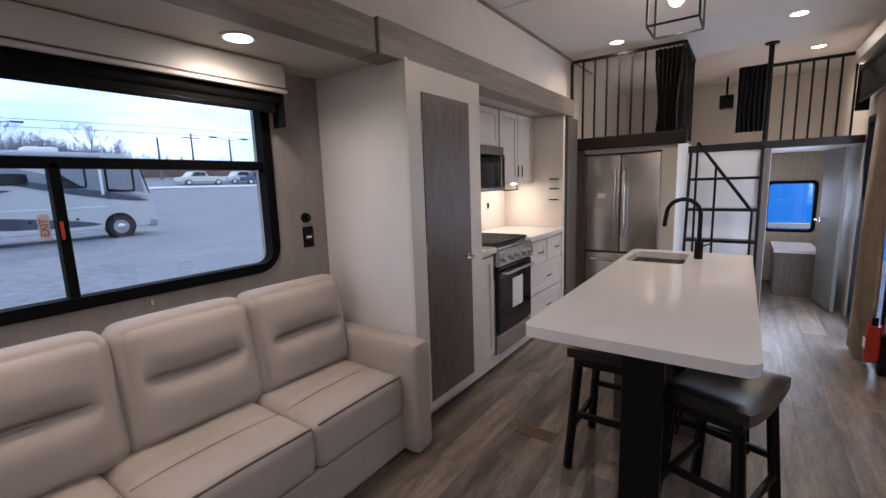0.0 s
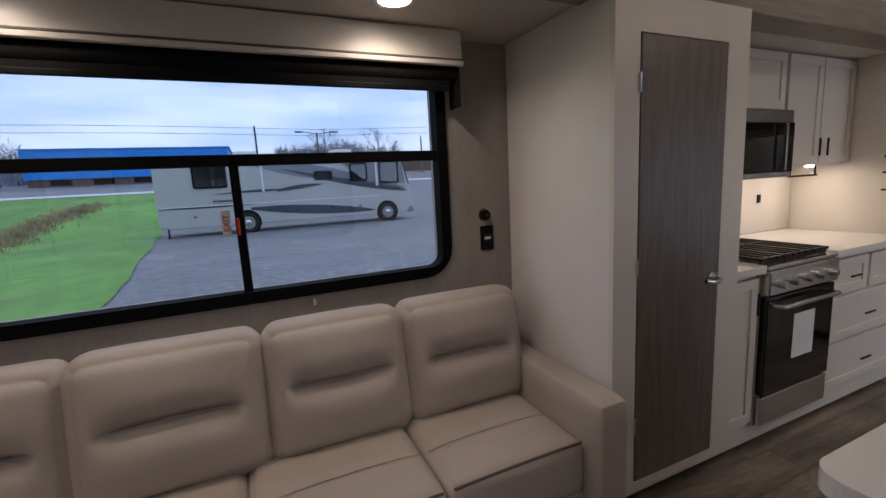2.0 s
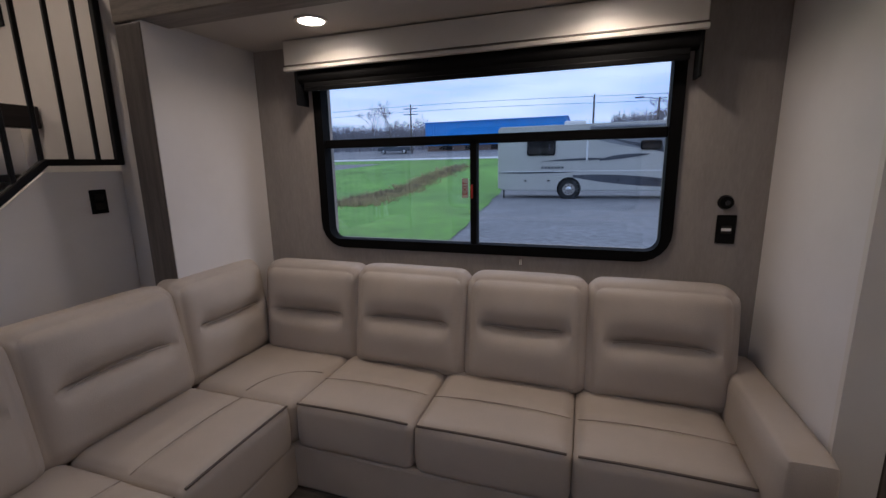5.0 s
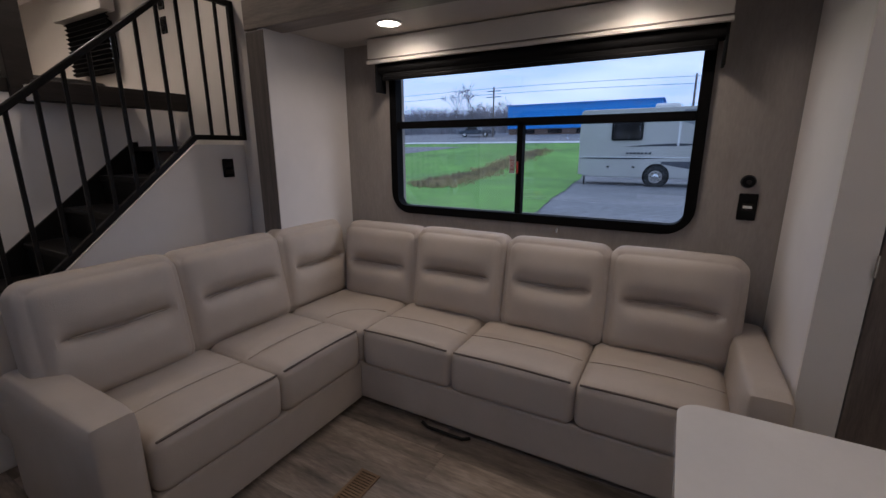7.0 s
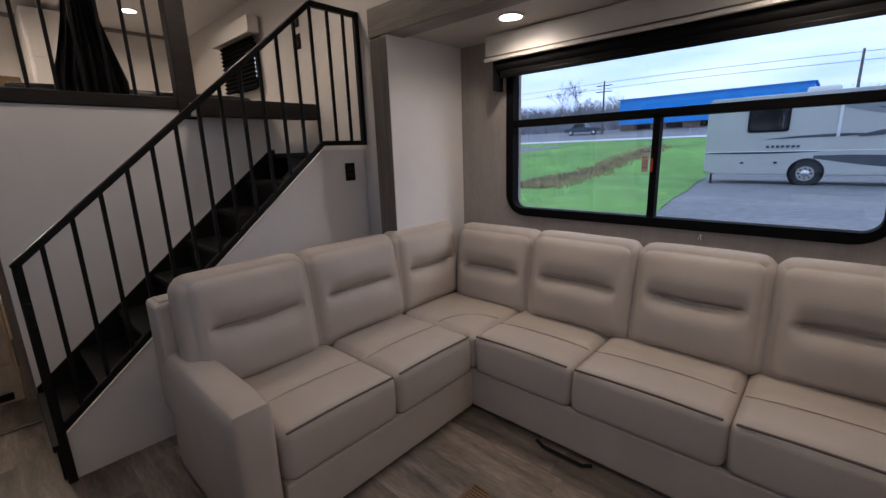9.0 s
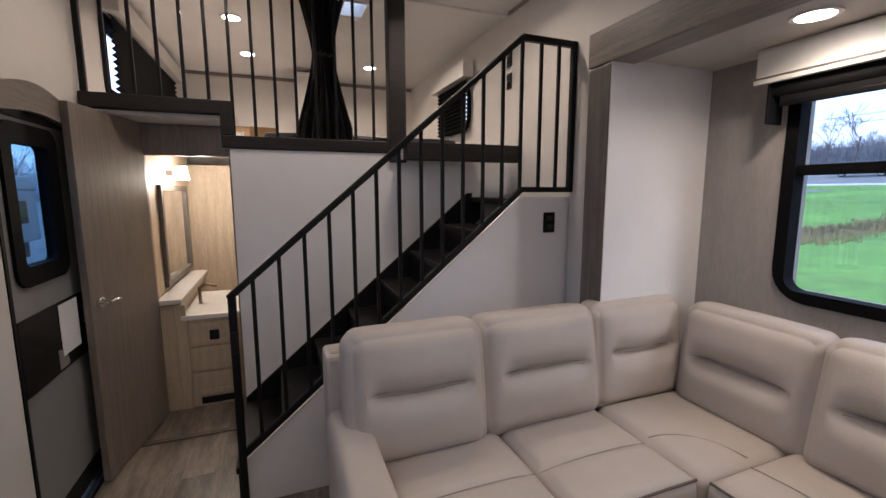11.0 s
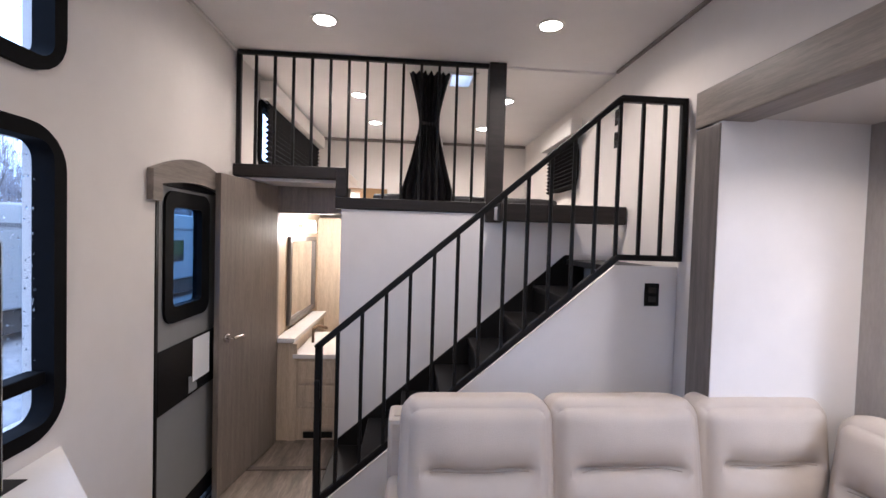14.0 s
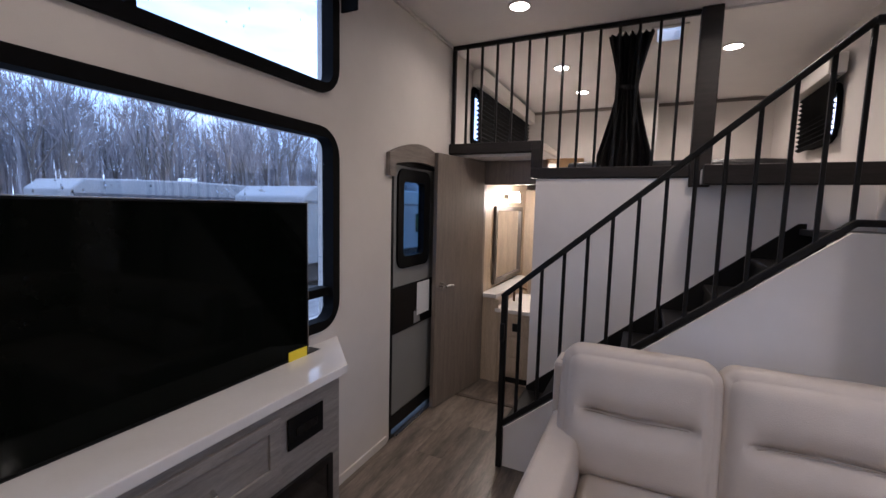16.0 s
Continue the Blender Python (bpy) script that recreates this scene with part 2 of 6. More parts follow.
def slab(outline, z0, z1, bevel=0.0, axis="z"):
    """A plate with the given outline, from z0 to z1 along axis."""
    bm = bmesh.new()
    put = {"z": lambda u, v, w: (u, v, w), "x": lambda u, v, w: (w, u, v), "y": lambda u, v, w: (u, w, v)}[axis]
    lo = [bm.verts.new(put(u, v, z0)) for u, v in outline]
    hi = [bm.verts.new(put(u, v, z1)) for u, v in outline]
    n = len(outline)
    bm.faces.new(lo), bm.faces.new(hi)
    for i in range(n):
        bm.faces.new((lo[i], lo[(i + 1) % n], hi[(i + 1) % n], hi[i]))
    bmesh.ops.recalc_face_normals(bm, faces=bm.faces)
    if bevel:
        es = [e for e in bm.edges if e.calc_face_angle(0) > 0.7]
        bmesh.ops.bevel(bm, geom=es, offset=bevel, segments=2, affect="EDGES", profile=0.5)
    return bm


def round_rect(u0, u1, v0, v1, r, n=6, corners=(1, 1, 1, 1)):
    """Corners in turn: low u low v, high u low v, high u high v, low u high v."""
    out = []
    for k, (cu, cv, a0) in enumerate(((u0, v0, 180), (u1, v0, 270), (u1, v1, 0), (u0, v1, 90))):
        if not corners[k]:
            out.append((cu, cv))
            continue
        ou, ov = cu + (r if cu == u0 else -r), cv + (r if cv == v0 else -r)
        for i in range(n + 1):
            a = radians(a0 + 90 * i / n)
            out.append((ou + r * math.cos(a), ov + r * math.sin(a)))
    return out


def ring(outer, inner, w0, w1, axis="x"):
    """A frame between two outlines with as many points."""
    bm = bmesh.new()
    put = {"z": lambda u, v, w: (u, v, w), "x": lambda u, v, w: (w, u, v), "y": lambda u, v, w: (u, w, v)}[axis]
    rows = [[bm.verts.new(put(u, v, w)) for u, v in o] for o, w in ((outer, w0), (outer, w1), (inner, w1), (inner, w0))]
    n = len(outer)
    for k in range(4):
        a, b = rows[k], rows[(k + 1) % 4]
        for i in range(n):
            j = (i + 1) % n
            bm.faces.new((a[i], a[j], b[j], b[i]))
    return bm


def holed_wall(name, axis, w0, w1, u0, u1, z0, z1, holes, mat):
    """A wall across axis from w0 to w1, along the other axis from u0 to u1, with holes (ua, ub, za, zb) right through it."""
    us = sorted({u0, u1, *[h for q in holes for h in q[:2]]})
    zs = sorted({z0, z1, *[h for q in holes for h in q[2:]]})
    full = lambda i, j: 0 <= i < len(us) - 1 and 0 <= j < len(zs) - 1 and not any(
        q[0] <= (us[i] + us[i + 1]) / 2 <= q[1] and q[2] <= (zs[j] + zs[j + 1]) / 2 <= q[3] for q in holes)
    put = (lambda u, z, w: (w, u, z)) if axis == "x" else (lambda u, z, w: (u, w, z))
    bm = bmesh.new()
    cache = {}

    def v(u, z, w):
        if (u, z, w) not in cache:
            cache[u, z, w] = bm.verts.new(put(u, z, w))
        return cache[u, z, w]
    for i in range(len(us) - 1):
        for j in range(len(zs) - 1):
            if not full(i, j):
                continue
            a, b, c, d = us[i], us[i + 1], zs[j], zs[j + 1]
            for w in (w0, w1):
                bm.faces.new((v(a, c, w), v(b, c, w), v(b, d, w), v(a, d, w)))
            for ok, p, q in ((full(i - 1, j), (a, c), (a, d)), (full(i + 1, j), (b, c), (b, d)),
                             (full(i, j - 1), (a, c), (b, c)), (full(i, j + 1), (a, d), (b, d))):
                if not ok:
                    bm.faces.new((v(*p, w0), v(*q, w0), v(*q, w1), v(*p, w1)))
    return tagged(part(name, bm, mat), kind="structure")


def structure(name, bm, mat, label="", smooth=False):
    return tagged(part(name, bm, mat, None, label, smooth), kind="structure")


def cushion(sx, sy, sz, r=0.06, puff=0.03, crease=None, n=14, seed=0, puff_axis=2, top_seam=None):
    """A soft block about the origin. puff swells the faces across puff_axis; crease: (height, depth, half-width) of a seam sunk in its +y face."""
    bm = bmesh.new()
    bmesh.ops.create_cube(bm, size=2.0)
    bmesh.ops.subdivide_edges(bm, edges=bm.edges[:], cuts=n, use_grid_fill=True)
    h = (sx / 2, sy / 2, sz / 2)
    for vert in bm.verts:
        c = [vert.co[k] for k in range(3)]
        p = [c[k] * h[k] for k in range(3)]
        core = [max(-(h[k] - r), min(h[k] - r, p[k])) for k in range(3)]
        d = Vector([p[k] - core[k] for k in range(3)])
        if d.length > 1e-6:
            p = [core[k] + d.normalized()[k] * min(d.length, r) for k in range(3)]
        soft = [1 - abs(c[k]) ** 2.5 for k in range(3)]
        o = [k for k in range(3) if k != puff_axis]
        p[puff_axis] += puff * c[puff_axis] * soft[o[0]] * soft[o[1]]
        for k in o:
            p[k] += puff * 0.4 * c[k] * soft[puff_axis]
        if crease:
            hi = max(0.0, c[2])
            p[2] -= 0.010 * abs(c[0]) ** 6 * hi
            p[0] *= 1 - 0.02 * hi ** 3
        if crease and c[1] > 0.2:
            zc, depth, hw = crease
            u = max(0.0, 1 - (abs(p[0]) / hw) ** 6) if abs(p[0]) < hw else 0.0
            zc += 0.012 * (p[0] / hw) ** 2 * (1 if seed % 2 else -1)
            p[1] -= depth * 0.62 * math.exp(-((p[2] - zc) / 0.012) ** 2) * u
            p[1] -= depth * 0.75 * math.exp(-((p[2] - zc) / 0.055) ** 2) * u
        if top_seam and c[2] > 0.2:
            k, at = top_seam
            p[2] -= 0.015 * math.exp(-((p[k] - at) / 0.020) ** 2) * soft[1 - k] ** 0.25
        w = noise.noise(Vector((p[0] * 7 + seed * 5.1, p[1] * 7, p[2] * 7))) * 0.006
        w += noise.noise(Vector((p[0] * 2.6 + seed * 3.7, p[1] * 2.6, p[2] * 2.6))) * 0.012
        vert.co = Vector(p) * (1 + w)
    return bm


def wobble_tube(points, r, seg=8):
    """A round bar through the points."""
    cu = bpy.data.curves.new("bar_curve", "CURVE")
    cu.dimensions, cu.bevel_depth, cu.bevel_resolution = "3D", r, 3
    sp = cu.splines.new("POLY")
    sp.points.add(len(points) - 1)
    for q, p in zip(sp.points, points):
        q.co = (*p, 1)
    tmp = bpy.data.objects.new("bar_curve", cu)
    me = bpy.data.meshes.new_from_object(tmp)
    bm = bmesh.new()
    bm.from_mesh(me)
    bpy.data.objects.remove(tmp)
    bpy.data.meshes.remove(me)
    bpy.data.curves.remove(cu)
    return bm


def text_part(body, size, at, mat, parent, name="lettering"):
    cu = bpy.data.curves.new(name, "FONT")
    cu.body, cu.size, cu.align_x, cu.align_y, cu.extrude = body, size, "CENTER", "CENTER", 0.0005
    tmp = bpy.data.objects.new(name, cu)
    me = bpy.data.meshes.new_from_object(tmp)
    bpy.data.objects.remove(tmp)
    me.materials.append(mat)
    ob = new(name, me)
    ob.parent, ob.matrix_basis = parent, at
    return ob


def holeframe(axis, u0, u1, z0, z1, a, b, c, d, w0, w1):
    bm = bmesh.new()
    for x0, x1, za, zb in ((u0, a, z0, z1), (b, u1, z0, z1), (a, b, z0, c), (a, b, d, z1)):
        if axis == "y":
            add_box(bm, w0, w1, x0, x1, za, zb)
        else:
            add_box(bm, x0, x1, w0, w1, za, zb)
    return bm


def water_material(name):
    m = bpy.data.materials.new(name)
    m.use_nodes = True
    p = m.node_tree.nodes["Principled BSDF"]
    p.inputs["Base Color"].default_value = (0.9, 0.93, 0.97, 1)
    p.inputs["Roughness"].default_value = 0.05
    p.inputs["IOR"].default_value = 1.33
    p.inputs["Transmission Weight"].default_value = 0.85
    return m


def raindrops(name, x, y0, y1, z0, z1, n, seed):
    """Drops on the outer face of a pane, too many to count."""
    rnd = random.Random(seed)
    verts, faces = [], []
    for _ in range(n):
        y, z, r = rnd.uniform(y0, y1), rnd.uniform(z0, z1), rnd.uniform(0.0012, 0.0042)
        k = len(verts)
        tall = rnd.uniform(1.0, 1.9)
        for ring_r, dx in ((1.0, 0.0), (0.7, 0.55)):
            for i in range(7):
                a = 2 * math.pi * i / 7
                verts.append((x + dx * r, y + r * ring_r * math.cos(a), z + r * ring_r * tall * math.sin(a)))
        verts.append((x + r * 0.8, y, z))
        for i in range(7):
            j = (i + 1) % 7
            faces.extend([(k + i, k + j, k + 7 + j, k + 7 + i), (k + 7 + i, k + 7 + j, k + 14)])
        faces.append(tuple(k + i for i in range(6, -1, -1)))
    me = bpy.data.meshes.new(name)
    me.from_pydata(verts, [], faces)
    me.materials.append(water_material("rain_water"))
    tagged(new(name, me), "rain drops clinging to the outside of the window", "raindrops", kind="stuff")

# ---- shell of the coach ----
EAST, WEST, SLIDE, FASCIA = 1.06, -1.50, -2.015, -1.335
LOFT_Y, STAIR_Y, BATH_Y = -1.65, -0.90, -2.0
structure("floor", box(WEST - 0.05, EAST + 0.08, -4.05, 8.0, -0.12, -0.012), SUBFLOOR)
structure("ceiling", box(WEST - 0.1, EAST + 0.08, LOFT_Y - 0.04, 8.0, CEIL, CEIL + 0.1), CEILING)
ya, yb = -4.05, LOFT_Y - 0.04
structure("ceiling_loft", ring([(WEST - 0.1, ya), (EAST + 0.08, ya), (EAST + 0.08, yb), (WEST - 0.1, yb)], [(-0.52, -2.06), (-0.36, -2.06), (-0.36, -1.82), (-0.52, -1.82)], CEIL - 0.015, CEIL + 0.1, "z"), CEILING)
vent = thing("roof_vent", "small square roof vent letting in daylight", "roof vent")
part("frame", ring([(-0.55, -2.09), (-0.33, -2.09), (-0.33, -1.79), (-0.55, -1.79)], [(-0.515, -2.055), (-0.365, -2.055), (-0.365, -1.825), (-0.515, -1.825)], CEIL - 0.026, CEIL - 0.016, "z"), CREAM, vent)
part("pane", box(-0.518, -0.362, -2.058, -1.822, CEIL + 0.05, CEIL + 0.054), GLASS, vent)
holed_wall("wall_east", "x", EAST, EAST + 0.08, -4.05, 8.0, -0.012, CEIL,
           [(-0.252, 1.912, 0.958, 1.862), (-0.252, 1.912, 2.113, 2.602), (-1.49, -0.82, -0.012, 1.84), (4.7, 5.95, 0.02, 1.95),
            (-3.8, -2.10, 2.12, 2.56)], WALL)
# west wall above and beside the slide-out
holed_wall("wall_west", "x", WEST - 0.1, WEST, -4.05, 8.0, -0.012, CEIL, [(-0.505, 4.905, -0.012, 2.27), (-2.88, -2.32, 2.07, 2.42)], WALL)
structure("wall_slide_end", box(SLIDE, WEST + 0.14, -0.50, -0.445, -0.012, 2.13), WHITE_PANEL)
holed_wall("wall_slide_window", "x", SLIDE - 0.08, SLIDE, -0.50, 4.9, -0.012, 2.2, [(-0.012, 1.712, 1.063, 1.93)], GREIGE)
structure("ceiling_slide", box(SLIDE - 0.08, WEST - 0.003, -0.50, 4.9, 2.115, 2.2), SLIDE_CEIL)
structure("floor_slide", box(SLIDE, FASCIA - 0.05, 2.1, 4.62, 0.03, 0.125, 0.004), CREAM)
# black filler standing in for the shadow line below the plinth
structure("toe_gap_shade", box(SLIDE, FASCIA - 0.085, 2.1, 4.62, 0.0, 0.029), BLACK)
structure("wall_kitchen_end", box(SLIDE, FASCIA - 0.03, 4.60, 4.66, 0.0, 2.115), CREAM)
structure("wall_north", holeframe("x", WEST - 0.1, EAST + 0.08, -0.012, CEIL, 0.30, 1.02, 0.6, 1.5, 8.0, 8.08), WALL)
structure("wall_south", box(WEST - 0.1, EAST + 0.08, -4.13, -4.05, -0.012, CEIL), WALL)
# trim round the slide opening
structure("trim_fascia_long", box(WEST + 0.002, FASCIA, 1.95, 4.84, 2.10, 2.27, 0.006), TAUPE_X)
structure("trim_fascia_short", box(WEST + 0.002, FASCIA - 0.014, -0.60, 1.948, 2.10, 2.26, 0.006), TAUPE_X)
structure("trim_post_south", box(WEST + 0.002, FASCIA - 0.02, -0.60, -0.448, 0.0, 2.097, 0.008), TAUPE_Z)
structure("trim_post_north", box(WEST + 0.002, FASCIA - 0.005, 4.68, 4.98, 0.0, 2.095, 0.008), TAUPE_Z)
structure("trim_cove_east", box(EAST - 0.018, EAST, LOFT_Y, 6.0, CEIL - 0.022, CEIL - 0.001, 0.004), WALL)
structure("trim_cove_west", box(WEST, WEST + 0.018, LOFT_Y, 6.0, CEIL - 0.022, CEIL - 0.001, 0.004), TAUPE_X)
structure("baseboard_east", box(EAST - 0.012, EAST, -0.78, 0.0, 0.0, 0.05, 0.003), CREAM)
for k, y in enumerate((-0.6, 0.75, 2.1, 3.45)):
    structure("trim_ceiling_seam", box(WEST + 0.02, EAST - 0.02, y, y + 0.03, CEIL - 0.006, CEIL - 0.0005, 0.001), CEILING)

# loft front: white wall with stepped beam, alcove before the bathroom
structure("wall_loft_front", box(WEST, 0.36, LOFT_Y - 0.05, LOFT_Y, 0.0, 1.757), WHITE_PANEL)
structure("wall_alcove", box(0.31, 0.36, BATH_Y, LOFT_Y - 0.052, 0.0, 1.757), WHITE_PANEL)
structure("loft_floor_low", box(-1.20, 0.36, -4.05, LOFT_Y - 0.052, 1.76, 1.80), WHITE_PANEL)
structure("loft_floor_high", box(0.362, EAST, -4.05, LOFT_Y - 0.052, 1.93, 1.985), WHITE_PANEL)
structure("loft_floor_aisle", box(WEST, -1.205, -4.05, STAIR_Y - 0.72, 1.46, 1.50), WHITE_PANEL)
structure("loft_aisle_side", box(-1.23, -1.205, -4.05, LOFT_Y - 0.06, 1.505, 1.755), WHITE_PANEL)
structure("beam_loft_low", box(-0.70, 0.40, LOFT_Y - 0.05, LOFT_Y + 0.012, 1.76, 1.835, 0.006), BEAM)
structure("beam_loft_high", box(0.34, EAST - 0.002, LOFT_Y - 0.05, LOFT_Y + 0.012, 1.95, 2.03, 0.006), BEAM)
structure("beam_loft_step", box(0.33, 0.40, LOFT_Y - 0.05, LOFT_Y + 0.015, 1.837, 2.028, 0.004), BEAM)
structure("beam_stair_head", box(-1.49, -0.66, -1.52, -1.44, 1.705, 1.82, 0.006), BEAM)
structure("loft_edge_over_stair", box(-1.20, -0.66, LOFT_Y - 0.052, -1.525, 1.715, 1.80), WHITE_PANEL)
structure("post_loft", box(-0.715, -0.60, LOFT_Y - 0.06, LOFT_Y + 0.03, 1.70, CEIL - 0.002, 0.006), BEAM)
holed_wall("wall_bath_front", "y", BATH_Y - 0.05, BATH_Y, 0.36, EAST, 0.0, 1.93, [(0.40, 0.88, -0.01, 1.735)], DOORWOOD)
structure("wall_bath_side", box(0.90, 0.95, -3.5, BATH_Y - 0.052, 0.0, 1.93), PALEWOOD)
structure("wall_bath_back", box(-0.6, 0.90, -3.5, -3.45, 0.0, 1.755), PALEWOOD)
structure("wall_bath_west", box(-0.65, -0.6, -3.5, LOFT_Y - 0.06, 0.0, 1.755), PALEWOOD)
structure("trim_threshold", box(0.37, EAST - 0.01, LOFT_Y - 0.03, LOFT_Y + 0.01, 0.001, 0.012, 0.004), DARKWOOD)


def rail_bars(rail, name, p0, p1, top0, top1, n, w=0.016):
    for i in range(n):
        f = (i + 0.5) / n
        a, b = Vector(p0).lerp(Vector(p1), f), Vector(top0).lerp(Vector(top1), f)
        part(name, bar(a, b, w, w), BLACK, rail)


def loft_railing():
    y = LOFT_Y - 0.018
    r = thing("loft_railing", "black metal railing with upright bars along the loft", "railing")
    part("top_rail", bar((EAST - 0.01, y, 2.755), (-0.60, y, 2.755), 0.03, 0.03), BLACK, r)
    part("post", bar((EAST - 0.025, y, 2.03), (EAST - 0.025, y, 2.74), 0.03, 0.03), BLACK, r)
    for i in range(13):
        x = 0.929 - i * 0.1195
        part("bar", bar((x, y, 2.028 if x > 0.36 else 1.83), (x, y, 2.742), 0.018, 0.018), BLACK, r)


loft_railing()


def stair_thing():
    st = thing("staircase", "black treads with white under-stair panel, against the loft wall", "stairs")
    rise, run, x0 = 0.183, 0.2178, 0.354
    for i in range(7):
        xa, z = x0 - i * run, (i + 1) * rise
        part("tread", box(xa - run - 0.01, xa + 0.012, LOFT_Y + 0.022, STAIR_Y - 0.03, z - 0.035, z, 0.006), BLACK, st)
        part("riser", box(xa - 0.012, xa, LOFT_Y + 0.022, STAIR_Y - 0.03, z - rise + 0.001, z - 0.036), BLACK, st)
    part("landing", box(WEST + 0.001, x0 - 7 * run, LOFT_Y + 0.022, STAIR_Y - 0.03, 1.43, 1.464, 0.005), BLACK, st)
    low = lambda x: 0.283 + (0.306 - x) * 0.84
    part("wall_stringer", slab([(0.36, 0.0), (0.36, low(0.36) - 0.03), (-1.17, low(-1.17) - 0.03), (-1.30, low(-1.17) - 0.03), (-1.30, low(-1.30) - 0.30), (0.15, 0.0)], LOFT_Y + 0.001, LOFT_Y + 0.02, 0, "y"), BLACK, st)
    # white panel below the stringer
    sl = (1.515 - 0.283) / (0.306 + 1.16)
    panel = slab([(0.33, 0.0), (0.33, 0.22), (-1.16, 0.22 + sl * 1.49), (WEST + 0.004, 0.22 + sl * 1.49), (WEST + 0.004, 0.0)], STAIR_Y - 0.022, STAIR_Y - 0.002, 0, "y")
    part("side_panel", panel, WHITE_PANEL, st, "white panel closing the side of the stairs")
    return st


stair_thing()


def stair_railing():
    r = thing("stair_railing", "black metal handrail with square balusters beside the stairs", "railing")
    y = STAIR_Y + 0.012
    lo = lambda x: 0.283 + (0.306 - x) * (1.515 - 0.283) / (0.306 + 1.16)
    hi = lambda x: 1.045 + (0.326 - x) * (2.318 - 1.045) / (0.326 + 1.15)
    part("newel", bar((0.326, y, 0.0), (0.326, y, 1.05), 0.034, 0.034), BLACK, r)
    part("handrail", bar((0.34, y, hi(0.34)), (-1.152, y, hi(-1.152)), 0.034, 0.03), BLACK, r)
    part("handrail", bar((-1.145, y, 2.318), (WEST + 0.005, y, 2.318), 0.034, 0.034), BLACK, r)
    part("bottom_rail", bar((0.326, y, lo(0.326)), (-1.165, y, lo(-1.165)), 0.03, 0.032), BLACK, r)
    part("bottom_rail", bar((-1.155, y, 1.515), (WEST + 0.005, y, 1.515), 0.03, 0.03), BLACK, r)
    k = 11
    for i in range(k + 1):
        x = 0.236 - i * 0.1157
        part("baluster", bar((x, y, lo(x)), (x, y, hi(x)), 0.018, 0.018), BLACK, r)
    part("baluster", bar((-1.15, y, 1.50), (-1.15, y, 2.31), 0.018, 0.018), BLACK, r)
    for x in (-1.27, -1.385):
        part("baluster", bar((x, y, 1.52), (x, y, 2.31), 0.018, 0.018), BLACK, r)
    part("post", bar((-1.485, y, 1.50), (-1.485, y, 2.335), 0.034, 0.034), BLACK, r)
    part("latch", box(0.315, 0.34, y + 0.0, y + 0.035, 0.78, 0.88, 0.004), BLACK, r)


stair_railing()


# ---- windows ----
def window_thing(name, label, axis_x, inward, y0, y1, z0, z1, mullions=(), transoms=(), frame_w=0.05, r=0.10, round_top=True, depth=0.05):
    """A framed window in a wall across x; inward is +1 where the room lies towards +x."""
    wdw = tagged(new(name), label, "window", kind="structure")
    c = (1, 1, 1 if round_top else 0, 1 if round_top else 0)
    out = round_rect(y0 - 0.03, y1 + 0.03, z0 - 0.03, z1 + 0.03, r + 0.04, 6, c)
    inn = round_rect(y0 + frame_w - 0.03, y1 - frame_w + 0.03, z0 + frame_w - 0.03, z1 - frame_w + 0.03, r * 0.6, 6, c)
    part("window_frame", ring(out, inn, axis_x - inward * depth, axis_x + inward * 0.02), FRAMEBLACK, wdw, smooth=True)
    xi, xo = axis_x - inward * 0.055, axis_x + inward * 0.004
    for ya, za, zb in mullions:
        part("mullion", box(min(xi, xo), max(xi, xo), ya - 0.017, ya + 0.017, za, zb, 0.004), FRAMEBLACK, wdw)
    for za, ya, yb in transoms:
        part("transom", box(min(xi, xo), max(xi, xo), ya, yb, za - 0.022, za + 0.022, 0.004), FRAMEBLACK, wdw)
    pane = part("pane", box(axis_x - inward * 0.034, axis_x - inward * 0.03, y0 + 0.01, y1 - 0.01, z0 + 0.01, z1 - 0.01), GLASS, wdw)
    pane.visible_shadow = False
    return wdw


sofa_window = window_thing("window_1", "black framed sliding window with transom, above the sofa", SLIDE, 1, -0.03, 1.73, 1.045, 1.92,
                           [(0.84, 1.05, 1.595)], [(1.595, -0.01, 1.71)], round_top=False)
latch = part("latch", box(SLIDE - 0.012, SLIDE + 0.012, 0.828, 0.838, 1.30, 1.37, 0.003), RED, sofa_window, "small red exit latch")
sticker = part("exit_sticker", box(SLIDE - 0.0285, SLIDE - 0.0275, 0.772, 0.806, 1.30, 1.40), PAPER, sofa_window, "white and red exit sticker")
text_part("EXIT", 0.034, Matrix.Translation((SLIDE - 0.0265, 0.789, 1.35)) @ Euler((radians(90), 0, radians(90))).to_matrix().to_4x4() @ pose(0, 0, 0, 0, 0, 90), RED, sofa_window)
big_window = window_thing("window_2", "large black framed window behind the television", EAST, -1, -0.27, 1.93, 0.94, 1.88, [], [(1.10, -0.24, 1.90)])
top_window = window_thing("window_3", "black framed clerestory window with central bar", EAST, -1, -0.27, 1.93, 2.095, 2.62, [(0.64, 2.095, 2.62)], [])
loft_window = window_thing("window_4", "small loft window behind a black shade", EAST, -1, -3.8, -2.10, 2.12, 2.56, r=0.02)
loft_window_b = window_thing("window_5", "small loft window behind a black shade", WEST, 1, -2.88, -2.32, 2.07, 2.42)

raindrops("raindrops", EAST + 0.0345, -0.25, 1.9, 1.14, 1.85, 1500, 41)
raindrops("raindrops", EAST + 0.0345, -0.25, 1.9, 2.17, 2.6, 150, 42)


